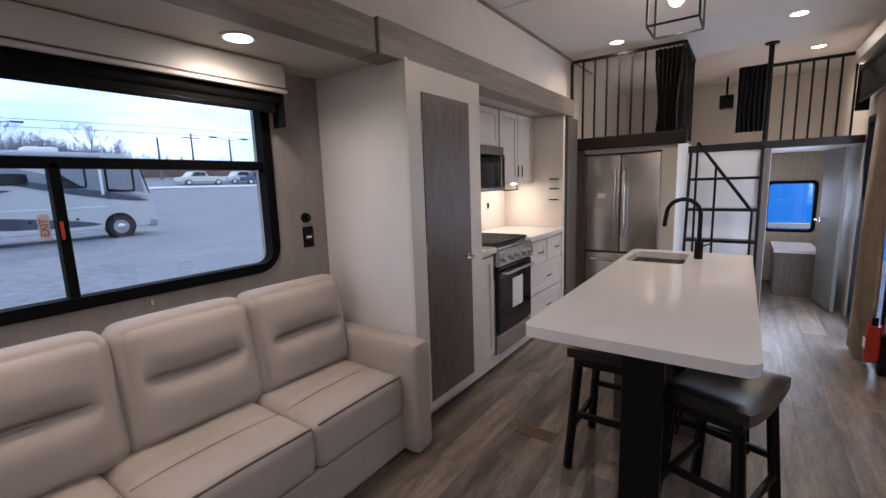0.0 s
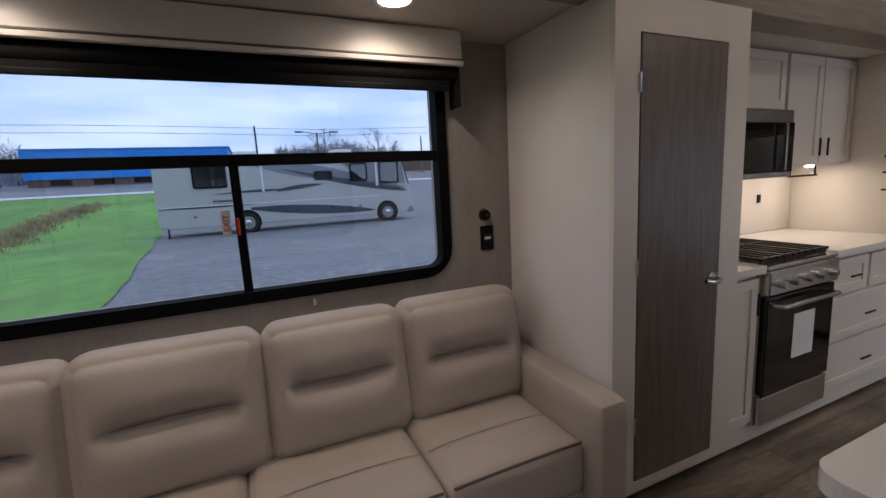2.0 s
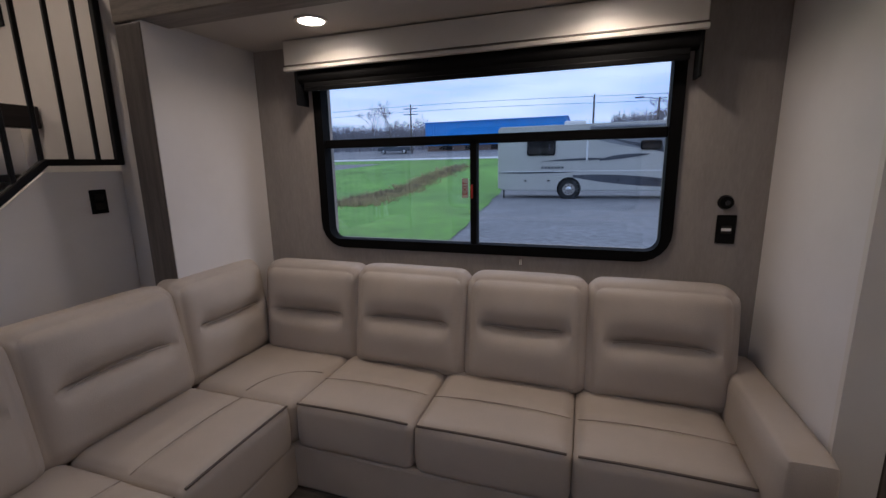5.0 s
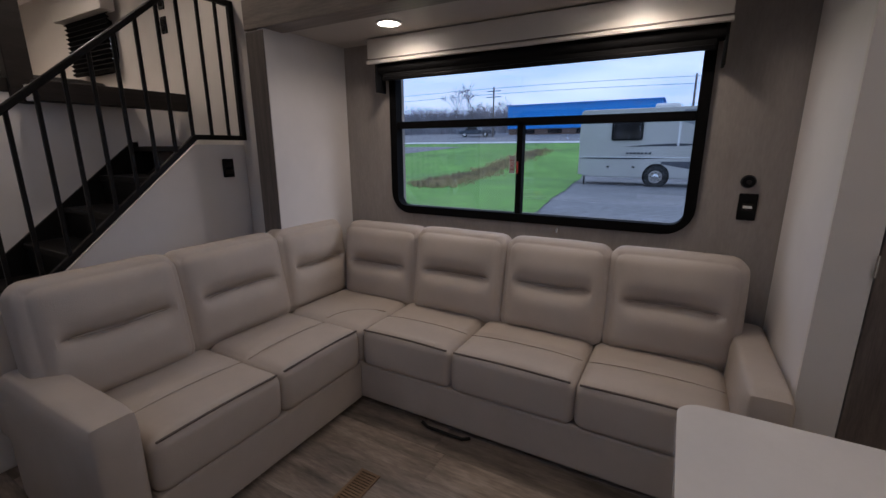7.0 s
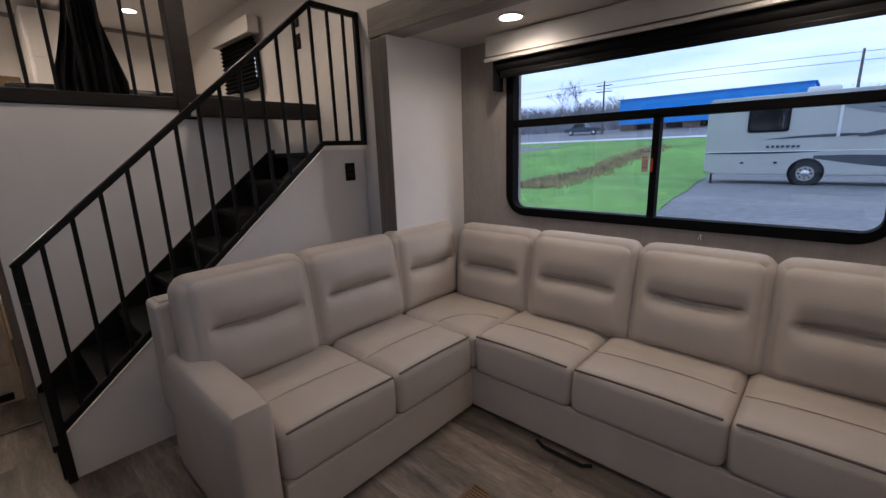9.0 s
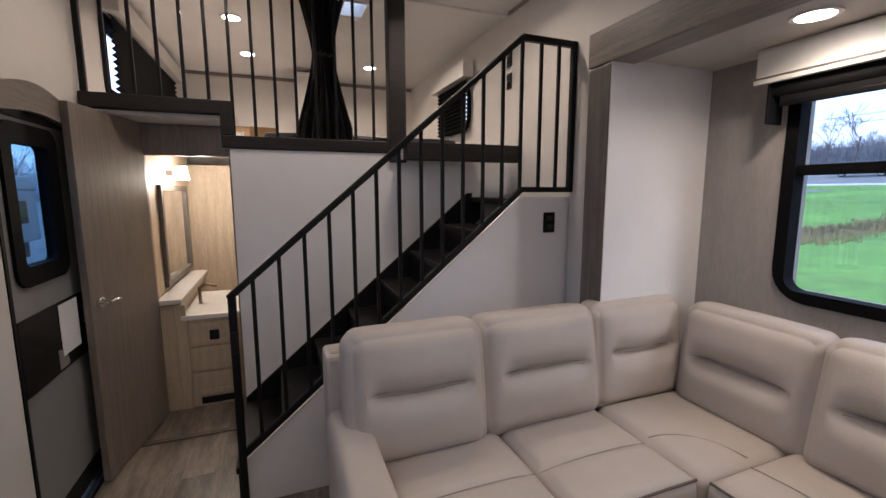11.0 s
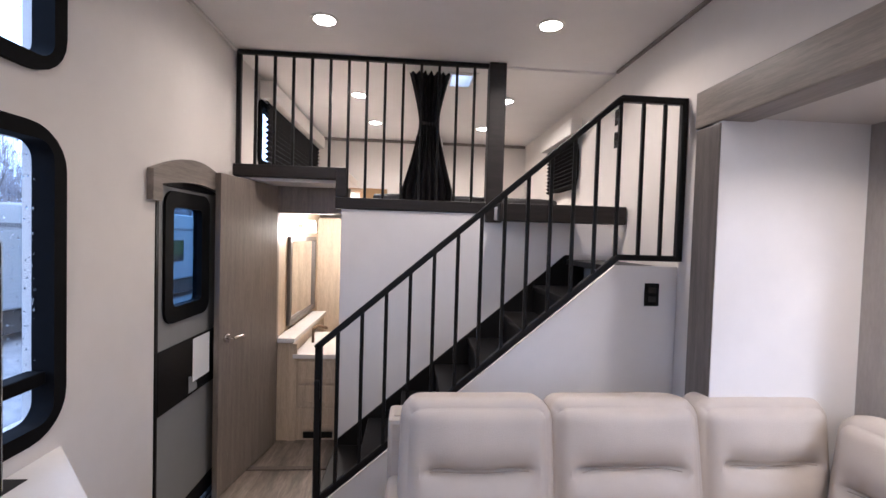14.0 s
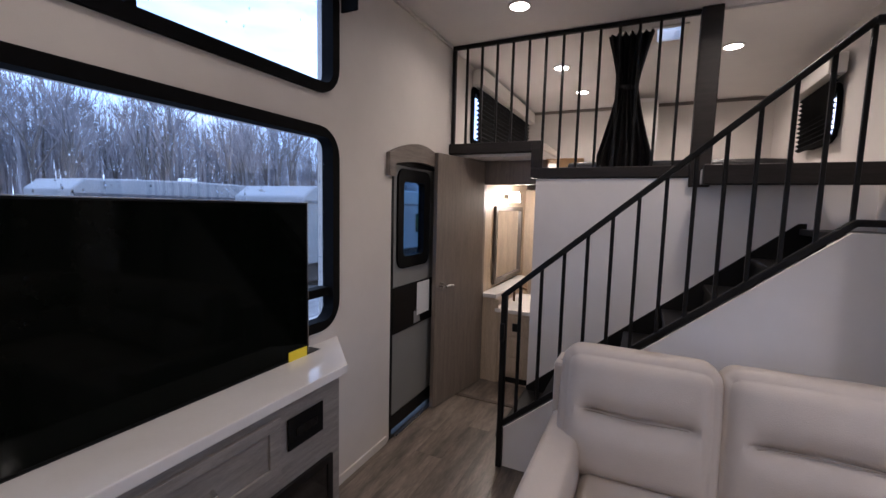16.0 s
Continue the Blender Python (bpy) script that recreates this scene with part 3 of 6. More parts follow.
def valance():
    v = thing("window_valance", "beige padded valance box above the sofa window", "valance")
    x0, x1, y0, y1, z0, z1 = SLIDE, -1.874, -0.134, 1.797, 1.985, 2.11
    part("board", box(x0 + 0.004, x1, y0, y1, z0, z1, 0.006), CREAM, v)
    part("lip", box(x1 - 0.02, x1 + 0.006, y0 - 0.004, y1 + 0.004, z0 - 0.022, z0 - 0.003, 0.003), CREAM, v)
    part("bead", box(x1, x1 + 0.004, y0, y1, z0 + 0.0, z0 + 0.006), DARKWOOD, v)


valance()


def roller_shade(x, inward, y0, y1, z0, z1, label, name="roller_shade", pull=True, brackets=True):
    s = thing(name, label, "shade")
    cz = z1 - 0.04
    part("roll", tube((x + inward * 0.055, y0, cz), (x + inward * 0.055, y1, cz), 0.04, seg=20), SHADE, s, smooth=True)
    a, b = x + inward * 0.075, x + inward * 0.079
    part("cloth", box(min(a, b), max(a, b), y0 + 0.03, y1 - 0.03, z0, cz, 0.001), SHADE, s)
    part("hem_bar", box(min(a, b) - 0.006, max(a, b) + 0.006, y0 + 0.03, y1 - 0.03, z0 - 0.022, z0, 0.004), BLACKPLASTIC, s)
    if brackets:
        for yy in (y0 - 0.012, y1):
            part("bracket", box(min(x + inward * 0.002, x + inward * 0.1), max(x + inward * 0.002, x + inward * 0.1), yy, yy + 0.012, z0 - 0.09, z1, 0.003), SHADE, s)
    return s


roller_shade(SLIDE + 0.021, 1, -0.08, 1.78, 1.885, 1.98, "black roller shade rolled up above the sofa window")
roller_shade(EAST - 0.024, -1, -0.30, 1.96, 2.56, 2.66, "black roller shade rolled up over the clerestory window")


def loft_blind(x, inward, y0, y1, z0, z1):
    s = thing("loft_blind", "closed black pleated blind with light at its edge", "blind")
    n = 12
    for i in range(n):
        za, zb = z0 + (z1 - z0) * i / n, z0 + (z1 - z0) * (i + 1) / n
        bm = slab([(x + inward * 0.03, za), (x + inward * 0.055, (za + zb) / 2), (x + inward * 0.03, zb), (x + inward * 0.022, zb), (x + inward * 0.047, (za + zb) / 2), (x + inward * 0.022, za)], y0, y1, 0, "y")
        part("pleat", bm, SHADE, s)
    part("valance_board", box(min(x + inward * 0.002, x + inward * 0.1), max(x + inward * 0.002, x + inward * 0.1), y0 - 0.06, y1 + 0.06, z1, z1 + 0.13, 0.006), CREAM, s, "cream valance board")


loft_blind(EAST - 0.02, -1, -3.83, -2.105, 2.10, 2.58)
loft_blind(WEST + 0.02, 1, -2.94, -2.26, 2.04, 2.46)


# ---- ceiling lights ----
def can_light(x, y, z, power, spread=150, size=0.058):
    c = thing("recessed_light", "round recessed ceiling light, lit warm white", "ceiling light", "recessed lights", Matrix.Translation((x, y, z)))
    out = [(size * 1.28 * math.cos(a), size * 1.28 * math.sin(a)) for a in np.linspace(0, 2 * math.pi, 25)[:-1]]
    inn = [(u / 1.28, v / 1.28) for u, v in out]
    part("trim_ring", ring(out, inn, -0.008, -0.0005, "z"), CREAM, c, smooth=True)
    part("lens", slab(inn, -0.006, -0.002), LAMP_GLOW, c, "glowing lens")
    lamp = new("lamp", bpy.data.lights.new("can_lamp", "AREA"))
    lamp.data.shape, lamp.data.size, lamp.data.energy, lamp.data.color = "DISK", size * 1.8, power, WARM
    lamp.data.spread = radians(spread)
    lamp.parent = c
    lamp.matrix_basis = Matrix.Translation((0, 0, -0.012))
    return c


# the two weak lights at y 0.9 are unseen, added over the living area
for x, y, k in ((0.40, -1.2, 0.75), (-0.84, -1.1, 1.2), (0.35, 0.9, 0.4), (-0.80, 0.9, 0.4), (-0.95, 4.9, 1.4), (0.43, 3.2, 1.2), (0.43, 5.15, 1.6), (0.70, 6.5, 1.4)):
    can_light(x, y, CEIL, CAN_POWER * k)
for x, y in ((0.36, -2.4), (0.30, -3.25), (-0.87, -2.36), (-0.83, -3.3)):
    can_light(x, y, CEIL - 0.015, LOFT_POWER)
for y in (0.19, 1.43):
    can_light(-1.665, y, 2.115, SLIDE_POWER)


# ---- sofa ----
SEAT_X, SEAT_Y = -1.285, 0.205


def sofa():
    s = thing("sectional_sofa", "beige leatherette L-shaped sectional sofa with loose back cushions", "sofa")
    # plinth
    part("base", box(-1.93, SEAT_X - 0.012, -0.62, 2.09, 0.03, 0.25, 0.015), LEATHER, s)
    part("base", box(SEAT_X - 0.014, -0.195, -0.60, SEAT_Y - 0.012, 0.03, 0.25, 0.015), LEATHER, s)
    for fx, fy in ((-1.36, 0.4), (-1.36, 1.8), (-0.35, 0.1), (-0.35, -0.5), (-1.85, 1.8)):
        part("foot", tube((fx, fy, 0.0), (fx, fy, 0.032), 0.022, seg=12), BLACK, s)

    def seat(x0, x1, y0, y1, seed, front):
        ob = part("seat_cushion", cushion(x1 - x0 - 0.009, y1 - y0 - 0.009, 0.235, 0.045, 0.018, seed=seed, n=36, top_seam=(0 if front == "x" else 1, 0.035)), LEATHER, s, smooth=True)
        ob.matrix_basis = pose((x0 + x1) / 2, (y0 + y1) / 2, 0.352)
        z = 0.462
        half = ((y1 - y0) if front == "x" else (x1 - x0)) / 2 - 0.014
        lie = lambda v: 0.1215 + 0.017 * (1 - abs(v / (half + 0.014)) ** 2.5) - 0.015
        part("seam", wobble_tube([(0.035, v, lie(v)) if front == "x" else (v, 0.035, lie(v)) for v in np.linspace(-half, half, 11)], 0.0019), SEAM, ob, "stitched cross seam")
        if front == "x":
            part("piping", wobble_tube([(x1 - 0.011 + 0.008 * math.sin(math.pi * f), y0 + 0.02 + (y1 - y0 - 0.04) * f, z - 0.003 + 0.010 * math.sin(math.pi * f)) for f in np.linspace(0, 1, 9)], 0.0052), PIPING, ob, "dark piped seam").matrix_basis = ob.matrix_basis.inverted()
        else:
            part("piping", wobble_tube([(x0 + 0.02 + (x1 - x0 - 0.04) * f, y1 - 0.011 + 0.008 * math.sin(math.pi * f), z - 0.003 + 0.010 * math.sin(math.pi * f)) for f in np.linspace(0, 1, 9)], 0.0052), PIPING, ob, "dark piped seam").matrix_basis = ob.matrix_basis.inverted()

    seat(-1.83, SEAT_X, SEAT_Y, 0.768, 1, "x")
    seat(-1.83, SEAT_X, 0.768, 1.379, 2, "x")
    seat(-1.83, SEAT_X, 1.379, 1.955, 3, "x")
    ob = part("seat_cushion", cushion(0.540, 0.570, 0.23, 0.045, 0.016, seed=4, n=24), LEATHER, s, smooth=True)
    ob.matrix_basis = pose(-1.558, -0.083, 0.353)
    part("seam", wobble_tube([(0.27 - 0.26 * math.cos(a), 0.285 - 0.26 * math.sin(a), 0.120 + 0.008 * math.sin(2 * a)) for a in np.linspace(0.05, 1.52, 12)], 0.003), SEAM, ob)
    seat(SEAT_X, -0.746, -0.37, SEAT_Y, 5, "y")
    seat(-0.746, -0.195, -0.37, SEAT_Y, 6, "y")

    def back(w, h, m, seed, t=0.20):
        ob = part("back_cushion", cushion(w - 0.010, t, h, 0.062, 0.046, (0.012, 0.056, w * 0.38), n=38, seed=seed, puff_axis=1), LEATHER, s, smooth=True)
        hw, sign = w * 0.32, 1 if seed % 2 else -1
        deep = t / 2 - 0.0365
        part("crease_seam", wobble_tube([(u * hw, deep + 0.046 * (1 - abs(u * 0.64) ** 2.5) - 0.030 * (1 - abs(u) ** 6) + 0.020, 0.012 + 0.010 * u * u * sign) for u in np.linspace(-1, 1, 11)], 0.0022), SEAM, ob, "sunk stitched seam")
        ob.matrix_basis = m
    tilt = 9
    for k, (y0, y1) in enumerate(((0.275, 0.862), (0.868, 1.412), (1.418, 1.985))):
        back(y1 - y0, 0.50, pose(-1.835, (y0 + y1) / 2, 0.70, 0, 0, -90) @ pose(0, 0, 0, tilt), 10 + k, 0.21)
    back(0.60, 0.51, pose(-1.86, -0.028, 0.685, 0, 0, -90) @ pose(0, 0, 0, 5), 14, 0.2)
    back(0.57, 0.51, pose(-1.578, -0.465, 0.69) @ pose(0, 0, 0, 5), 15, 0.2)
    back(0.615, 0.50, pose(-0.98, -0.445, 0.695) @ pose(0, 0, 0, tilt), 16, 0.21)
    back(0.575, 0.51, pose(-0.385, -0.425, 0.695) @ pose(0, 0, 0, tilt), 17, 0.22)
    # arms
    arm = part("arm", cushion(0.74, 0.148, 0.62, 0.032, 0.008, n=14, seed=3, puff_axis=1), LEATHER, s, smooth=True)
    arm.matrix_basis = pose(-1.582, 2.026, 0.325)
    arm = part("arm", cushion(0.155, 0.80, 0.60, 0.035, 0.008, n=10, puff_axis=0), LEATHER, s, smooth=True)
    arm.matrix_basis = pose(-0.112, -0.205, 0.315)
    # back frame and ledge with cup holders
    part("back_frame", box(-1.95, -0.10, -0.66, -0.565, 0.012, 0.78, 0.02), LEATHER, s)
    led = part("ledge", box(-0.30, -0.036, -0.665, -0.50, 0.30, 0.845, 0.018), LEATHER, s, "end ledge with a charging lid")
    part("lid", box(-0.21, -0.06, -0.635, -0.53, 0.846, 0.851, 0.002), material("ledge_lid", (0.42, 0.37, 0.32), 0.4), led)
    part("recliner_lever", wobble_tube([(-1.262, 0.62, 0.035), (-1.255, 0.66, 0.02), (-1.255, 0.86, 0.02), (-1.262, 0.9, 0.035)], 0.009), BLACK, s)


sofa()


def wall_socket(x, y, z, nx, ny, w, h, label, name="wall_socket", slots=2):
    s = thing(name, label, "socket")
    s.matrix_basis = Matrix.Translation((x, y, z)) @ Vector((nx, ny, 0)).to_track_quat("Y", "Z").to_matrix().to_4x4()
    part("plate", box(-w / 2, w / 2, 0.0, 0.008, -h / 2, h / 2, 0.004), BLACKPLASTIC, s)
    for i in range(slots):
        zz = h * (0.2 - 0.4 * i) if slots > 1 else 0
        part("socket_face", box(-w * 0.3, w * 0.3, 0.008, 0.011, zz - h * 0.14, zz + h * 0.14, 0.002), BLACKGLASS, s)
    return s


sk = wall_socket(SLIDE, 1.965, 1.175, 1, 0, 0.075, 0.125, "black wall outlet plate with usb port beside the window", slots=1)
part("port", box(-0.018, 0.018, 0.011, 0.013, -0.006, 0.006), PAPER, sk)
th = thing("wall_dial", "round black dial on the wall above the outlet", "dial")
part("body", tube((SLIDE + 0.0, 1.955, 1.292), (SLIDE + 0.022, 1.955, 1.292), 0.031, 0.026, 20), BLACKPLASTIC, th, smooth=True)
part("knob", tube((SLIDE + 0.022, 1.955, 1.292), (SLIDE + 0.032, 1.955, 1.292), 0.011, seg=14), BLACKGLASS, th)
wall_socket(-1.36, STAIR_Y - 0.002, 1.325, 0, 1, 0.078, 0.118, "black switch plate on the stair panel", "switch_plate")
wall_socket(WEST, -1.63, 2.45, 1, 0, 0.07, 0.11, "small switch plate on the wall by the landing", "switch_plate")
wall_socket(WEST, -1.63, 2.295, 1, 0, 0.07, 0.11, "small switch plate on the wall by the landing", "switch_plate")
hk = thing("window_crank", "small chrome crank below the window", "crank")
part("stem", tube((SLIDE, 1.09, 0.985), (SLIDE + 0.03, 1.09, 0.985), 0.005), CHROME, hk)
part("ball", tube((SLIDE + 0.03, 1.09, 0.975), (SLIDE + 0.03, 1.09, 1.003), 0.009, 0.006), CHROME, hk)


# ---- pantry and kitchen ----
def lever(parent, at, mat=CHROME, name="handle"):
    h = part(name, tube((0, 0, 0), (0, 0.012, 0), 0.026, seg=18), mat, parent, "chrome lever handle", smooth=True)
    h.matrix_basis = at
    part("neck", tube((0, 0.012, 0), (0, 0.05, 0), 0.009), mat, h, smooth=True)
    part("grip", wobble_tube([(0, 0.05, 0), (-0.03, 0.056, 0.004), (-0.095, 0.05, -0.004)], 0.009), mat, h, smooth=True)
    return h


def pantry():
    p = thing("pantry_cabinet", "tall cream pantry cabinet with a dark wood door, beside the sofa", "pantry")
    X = -1.31
    part("side_panel", box(SLIDE + 0.003, X - 0.002, 2.107, 2.13, 0.127, 2.112), WHITE_PANEL, p)
    part("side_panel", box(SLIDE + 0.003, X - 0.025, 2.82, 2.845, 0.127, 2.112), CREAM, p)
    part("face_frame", holeframe("y", 2.104, 2.85, 0.125, 2.10, 2.226, 2.715, 0.172, 1.96, X - 0.022, X), CREAM, p)
    d = part("door", box(X - 0.02, X + 0.003, 2.23, 2.711, 0.176, 1.956, 0.003), DARKWOOD, p, "dark grey-brown wood door")
    lever(d, Matrix.Translation((X + 0.003, 2.655, 1.0)) @ pose(0, 0, 0, 0, 0, -90) @ pose(0, 0, 0, 0, 180, 0), CHROME, "handle")
    for z in (0.4, 1.06, 1.75):
        part("hinge", tube((X + 0.005, 2.226, z), (X + 0.005, 2.226, z + 0.07), 0.005), CHROME, p)


pantry()


def pull(parent, x, y, z, L=0.11, upright=False):
    d = (0, 0, L / 2) if upright else (0, L / 2, 0)
    a, b = (x + 0.028, y - d[1], z - d[2]), (x + 0.028, y + d[1], z + d[2])
    h = part("handle", bar(a, b, 0.01, 0.01), BLACK, parent, "black bar pull")
    return h


def shaker(parent, x, y0, y1, z0, z1, mat, handle=None, name="door", upright=True):
    bm = box(x - 0.018, x - 0.006, y0, y1, z0, z1)
    f = min(0.05, (y1 - y0) * 0.22, (z1 - z0) * 0.3)
    for a, b, c, d in ((y0, y1, z1 - f, z1), (y0, y1, z0, z0 + f), (y0, y0 + f, z0 + f, z1 - f), (y1 - f, y1, z0 + f, z1 - f)):
        add_box(bm, x - 0.007, x + 0.002, a, b, c, d, 0.0015, 1)
    d = part(name, bm, mat, parent)
    if handle:
        pull(d, x, handle[0], handle[1], 0.11, upright)
    return d


def base_cabinet(name, label, y0, y1, drawers, x=-1.365):
    c = thing(name, label, "cabinet")
    part("body", box(SLIDE + 0.01, x - 0.02, y0, y1, 0.127, 0.943), CREAM, c)
    for a, b, za, zb, kind in drawers:
        hz = (za + zb) / 2 if kind == "drawer" else zb - 0.12
        shaker(c, x, a, b, za, zb, CREAM, ((a + b) / 2 if kind == "drawer" else b - 0.04, hz), kind, kind != "drawer")


base_cabinet("base_cabinet", "narrow cream base cabinet beside the range", 2.85, 3.125, [(2.87, 3.11, 0.16, 0.92, "door")])
base_cabinet("base_cabinet", "cream base cabinet with black-pulled drawers", 3.76, 4.59, [(3.78, 4.16, 0.72, 0.92, "drawer"), (4.19, 4.57, 0.72, 0.92, "drawer"), (3.78, 4.57, 0.44, 0.70, "drawer"), (3.78, 4.57, 0.15, 0.42, "drawer")])
for a, b in ((2.85, 3.127), (3.757, 4.595)):
    w = tagged(part("worktop", box(SLIDE + 0.003, FASCIA - 0.005, a, b, 0.945, 0.985, 0.004), QUARTZ), "white quartz kitchen worktop beside the range", "worktop")


def range_cooker():
    r = thing("gas_range", "stainless gas range with black glass oven door", "stove")
    X = -1.335
    y0, y1 = 3.132, 3.752
    part("body", box(SLIDE + 0.05, X - 0.03, y0, y1, 0.127, 0.955, 0.004), STEEL, r)
    part("cooktop", box(SLIDE + 0.05, X, y0, y1, 0.956, 0.975, 0.006), STEEL, r)
    for bx_, by_ in ((-1.85, 0.15), (-1.85, 0.47), (-1.5, 0.15), (-1.5, 0.47), (-1.67, 0.31)):
        part("burner", tube((bx_, y0 + by_, 0.9755), (bx_, y0 + by_, 0.992), 0.045, 0.035, 16), BLACK, r, "black burner cap")
    cp = part("control_panel", box(X - 0.03, X + 0.01, y0, y1, 0.83, 0.954, 0.008), STEEL, r)
    for i in range(5):
        yy = y0 + 0.08 + i * 0.115
        part("knob", tube((X + 0.01, yy, 0.885), (X + 0.04, yy, 0.885), 0.022, 0.018, 16), STEEL, cp, smooth=True)
    od = part("oven_door", box(X - 0.03, X, y0 + 0.01, y1 - 0.01, 0.30, 0.82, 0.006), BLACKGLASS, r)
    part("oven_handle", wobble_tube([(X, y0 + 0.06, 0.775), (X + 0.045, y0 + 0.07, 0.775), (X + 0.045, y1 - 0.07, 0.775), (X, y1 - 0.06, 0.775)], 0.011), STEEL, od, smooth=True)
    part("leaflet", box(X + 0.001, X + 0.003, 3.37, 3.56, 0.46, 0.70), PAPER, od, "white paper leaflet")
    part("drawer", box(X - 0.03, X - 0.004, y0 + 0.01, y1 - 0.01, 0.135, 0.29, 0.005), STEEL, r)
    for k in range(3):
        ya = y0 + 0.02 + k * 0.197
        g = bmesh.new()
        for i in range(4):
            add_box(g, SLIDE + 0.1, X - 0.04, ya + i * 0.06, ya + i * 0.06 + 0.012, 0.995, 1.01)
        for xx in (SLIDE + 0.12, -1.7, X - 0.06):
            add_box(g, xx, xx + 0.012, ya, ya + 0.19, 0.978, 1.008)
        part("grate", g, BLACK, r)


range_cooker()


def microwave():
    m = thing("microwave", "stainless over-range microwave with black glass door", "microwave")
    X = -1.62
    part("body", box(SLIDE + 0.003, X, 3.13, 3.81, 1.39, 1.77, 0.006), STEEL, m)
    part("door", box(X, X + 0.012, 3.135, 3.70, 1.42, 1.70, 0.004), BLACKGLASS, m)
    part("control_panel", box(X, X + 0.010, 3.705, 3.805, 1.42, 1.70, 0.003), BLACKGLASS, m)
    part("handle", bar((X + 0.04, 3.67, 1.43), (X + 0.04, 3.67, 1.69), 0.016, 0.016), STEEL, m)


microwave()


def upper(name, y0, y1, z0, z1, doors, x=-1.68):
    c = thing("wall_cabinet", "cream wall cabinet with black bar pulls over the worktop", "cabinet")
    part("body", box(SLIDE + 0.003, x - 0.02, y0, y1, z0, z1), CREAM, c)
    for a, b, h, up in doors:
        shaker(c, x, a, b, z0 + 0.01, z1 - 0.01, CREAM, h, "door", up)


upper("over", 2.85, 3.83, 1.775, 2.11, [(2.87, 3.82, (3.35, 1.84), False)])
upper("side", 3.835, 4.595, 1.45, 2.11, [(3.85, 4.21, (4.17, 1.56), True), (4.22, 4.585, (4.26, 1.56), True)])
structure("backsplash", box(SLIDE + 0.0005, SLIDE + 0.006, 2.85, 4.59, 0.988, 1.44), CREAM)
for y in (3.95, 4.35):
    pk = thing("puck_light", "small lit puck light under the wall cabinet", "light", "puck lights", Matrix.Translation((-1.78, y, 1.449)))
    part("lens", tube((0, 0, -0.012), (0, 0, -0.001), 0.03, seg=16), LAMP_GLOW, pk)
    lamp = new("lamp", bpy.data.lights.new("puck_lamp", "AREA"))
    lamp.data.shape, lamp.data.size, lamp.data.energy, lamp.data.color = "DISK", 0.05, 2.2, WARM
    lamp.parent, lamp.matrix_basis = pk, Matrix.Translation((0, 0, -0.016))
tb = thing("towel_bar", "thin black towel bar under the wall cabinet", "towel bar")
part("rod", bar((-1.72, 3.98, 1.385), (-1.72, 4.30, 1.385), 0.012, 0.012), BLACK, tb)
for y in (4.0, 4.28):
    part("stem", bar((-1.72, y, 1.385), (-1.72, y, 1.449), 0.01, 0.01), BLACK, tb)
wall_socket(SLIDE + 0.006, 3.93, 1.2, 1, 0, 0.07, 0.115, "black outlet on the cream backsplash")
wall_socket(SLIDE + 0.006, 4.2, 1.23, 1, 0, 0.04, 0.06, "small black switch on the cream backsplash", "switch_plate", 1)
for k, z in enumerate((1.48, 1.38, 1.27)):
    hh = thing("wall_hook", "small black hook on the cabinet end panel", "hook", "wall hooks")
    part("bar", bar((-1.50, 4.585, z), (-1.40, 4.585, z), 0.012, 0.012), BLACK, hh)


def fridge():
    f = thing("refrigerator", "stainless french-door refrigerator with bottom freezer", "refrigerator")
    y, x0, x1 = 5.10, -1.30, -0.545
    part("body", box(x0, x1, y + 0.06, y + 0.72, 0.02, 1.715, 0.01), BLACKPLASTIC, f)
    xm = (x0 + x1) / 2
    for a, b, hx in ((x0, xm - 0.003, xm - 0.045), (xm + 0.003, x1, xm + 0.045)):
        d = part("door", box(a, b, y, y + 0.058, 0.68, 1.715, 0.015, 3), STEEL, f, smooth=True)
        part("handle", wobble_tube([(hx, y, 0.85), (hx, y - 0.05, 0.9), (hx, y - 0.055, 1.2), (hx, y - 0.05, 1.5), (hx, y, 1.55)], 0.014), CHROME, d, smooth=True)
    part("freezer_drawer", box(x0, x1, y, y + 0.058, 0.06, 0.67, 0.015, 3), STEEL, f, smooth=True)
    part("label", box(-1.15, -1.07, y - 0.002, y, 1.26, 1.31), PAPER, f)
    part("handle", wobble_tube([(x0 + 0.08, y, 0.6), (x0 + 0.1, y - 0.05, 0.6), (x1 - 0.1, y - 0.05, 0.6), (x1 - 0.08, y, 0.6)], 0.014), CHROME, f, smooth=True)


fridge()
structure("fridge_surround", box(-0.54, -0.405, 5.11, 6.05, 0.0, 1.775), CREAM)
structure("fridge_surround_west", box(WEST, -1.305, 5.11, 6.05, 0.0, 1.775), DARKWOOD)
structure("fridge_header", box(-1.304, -0.541, 5.13, 6.05, 1.73, 1.775), CREAM)


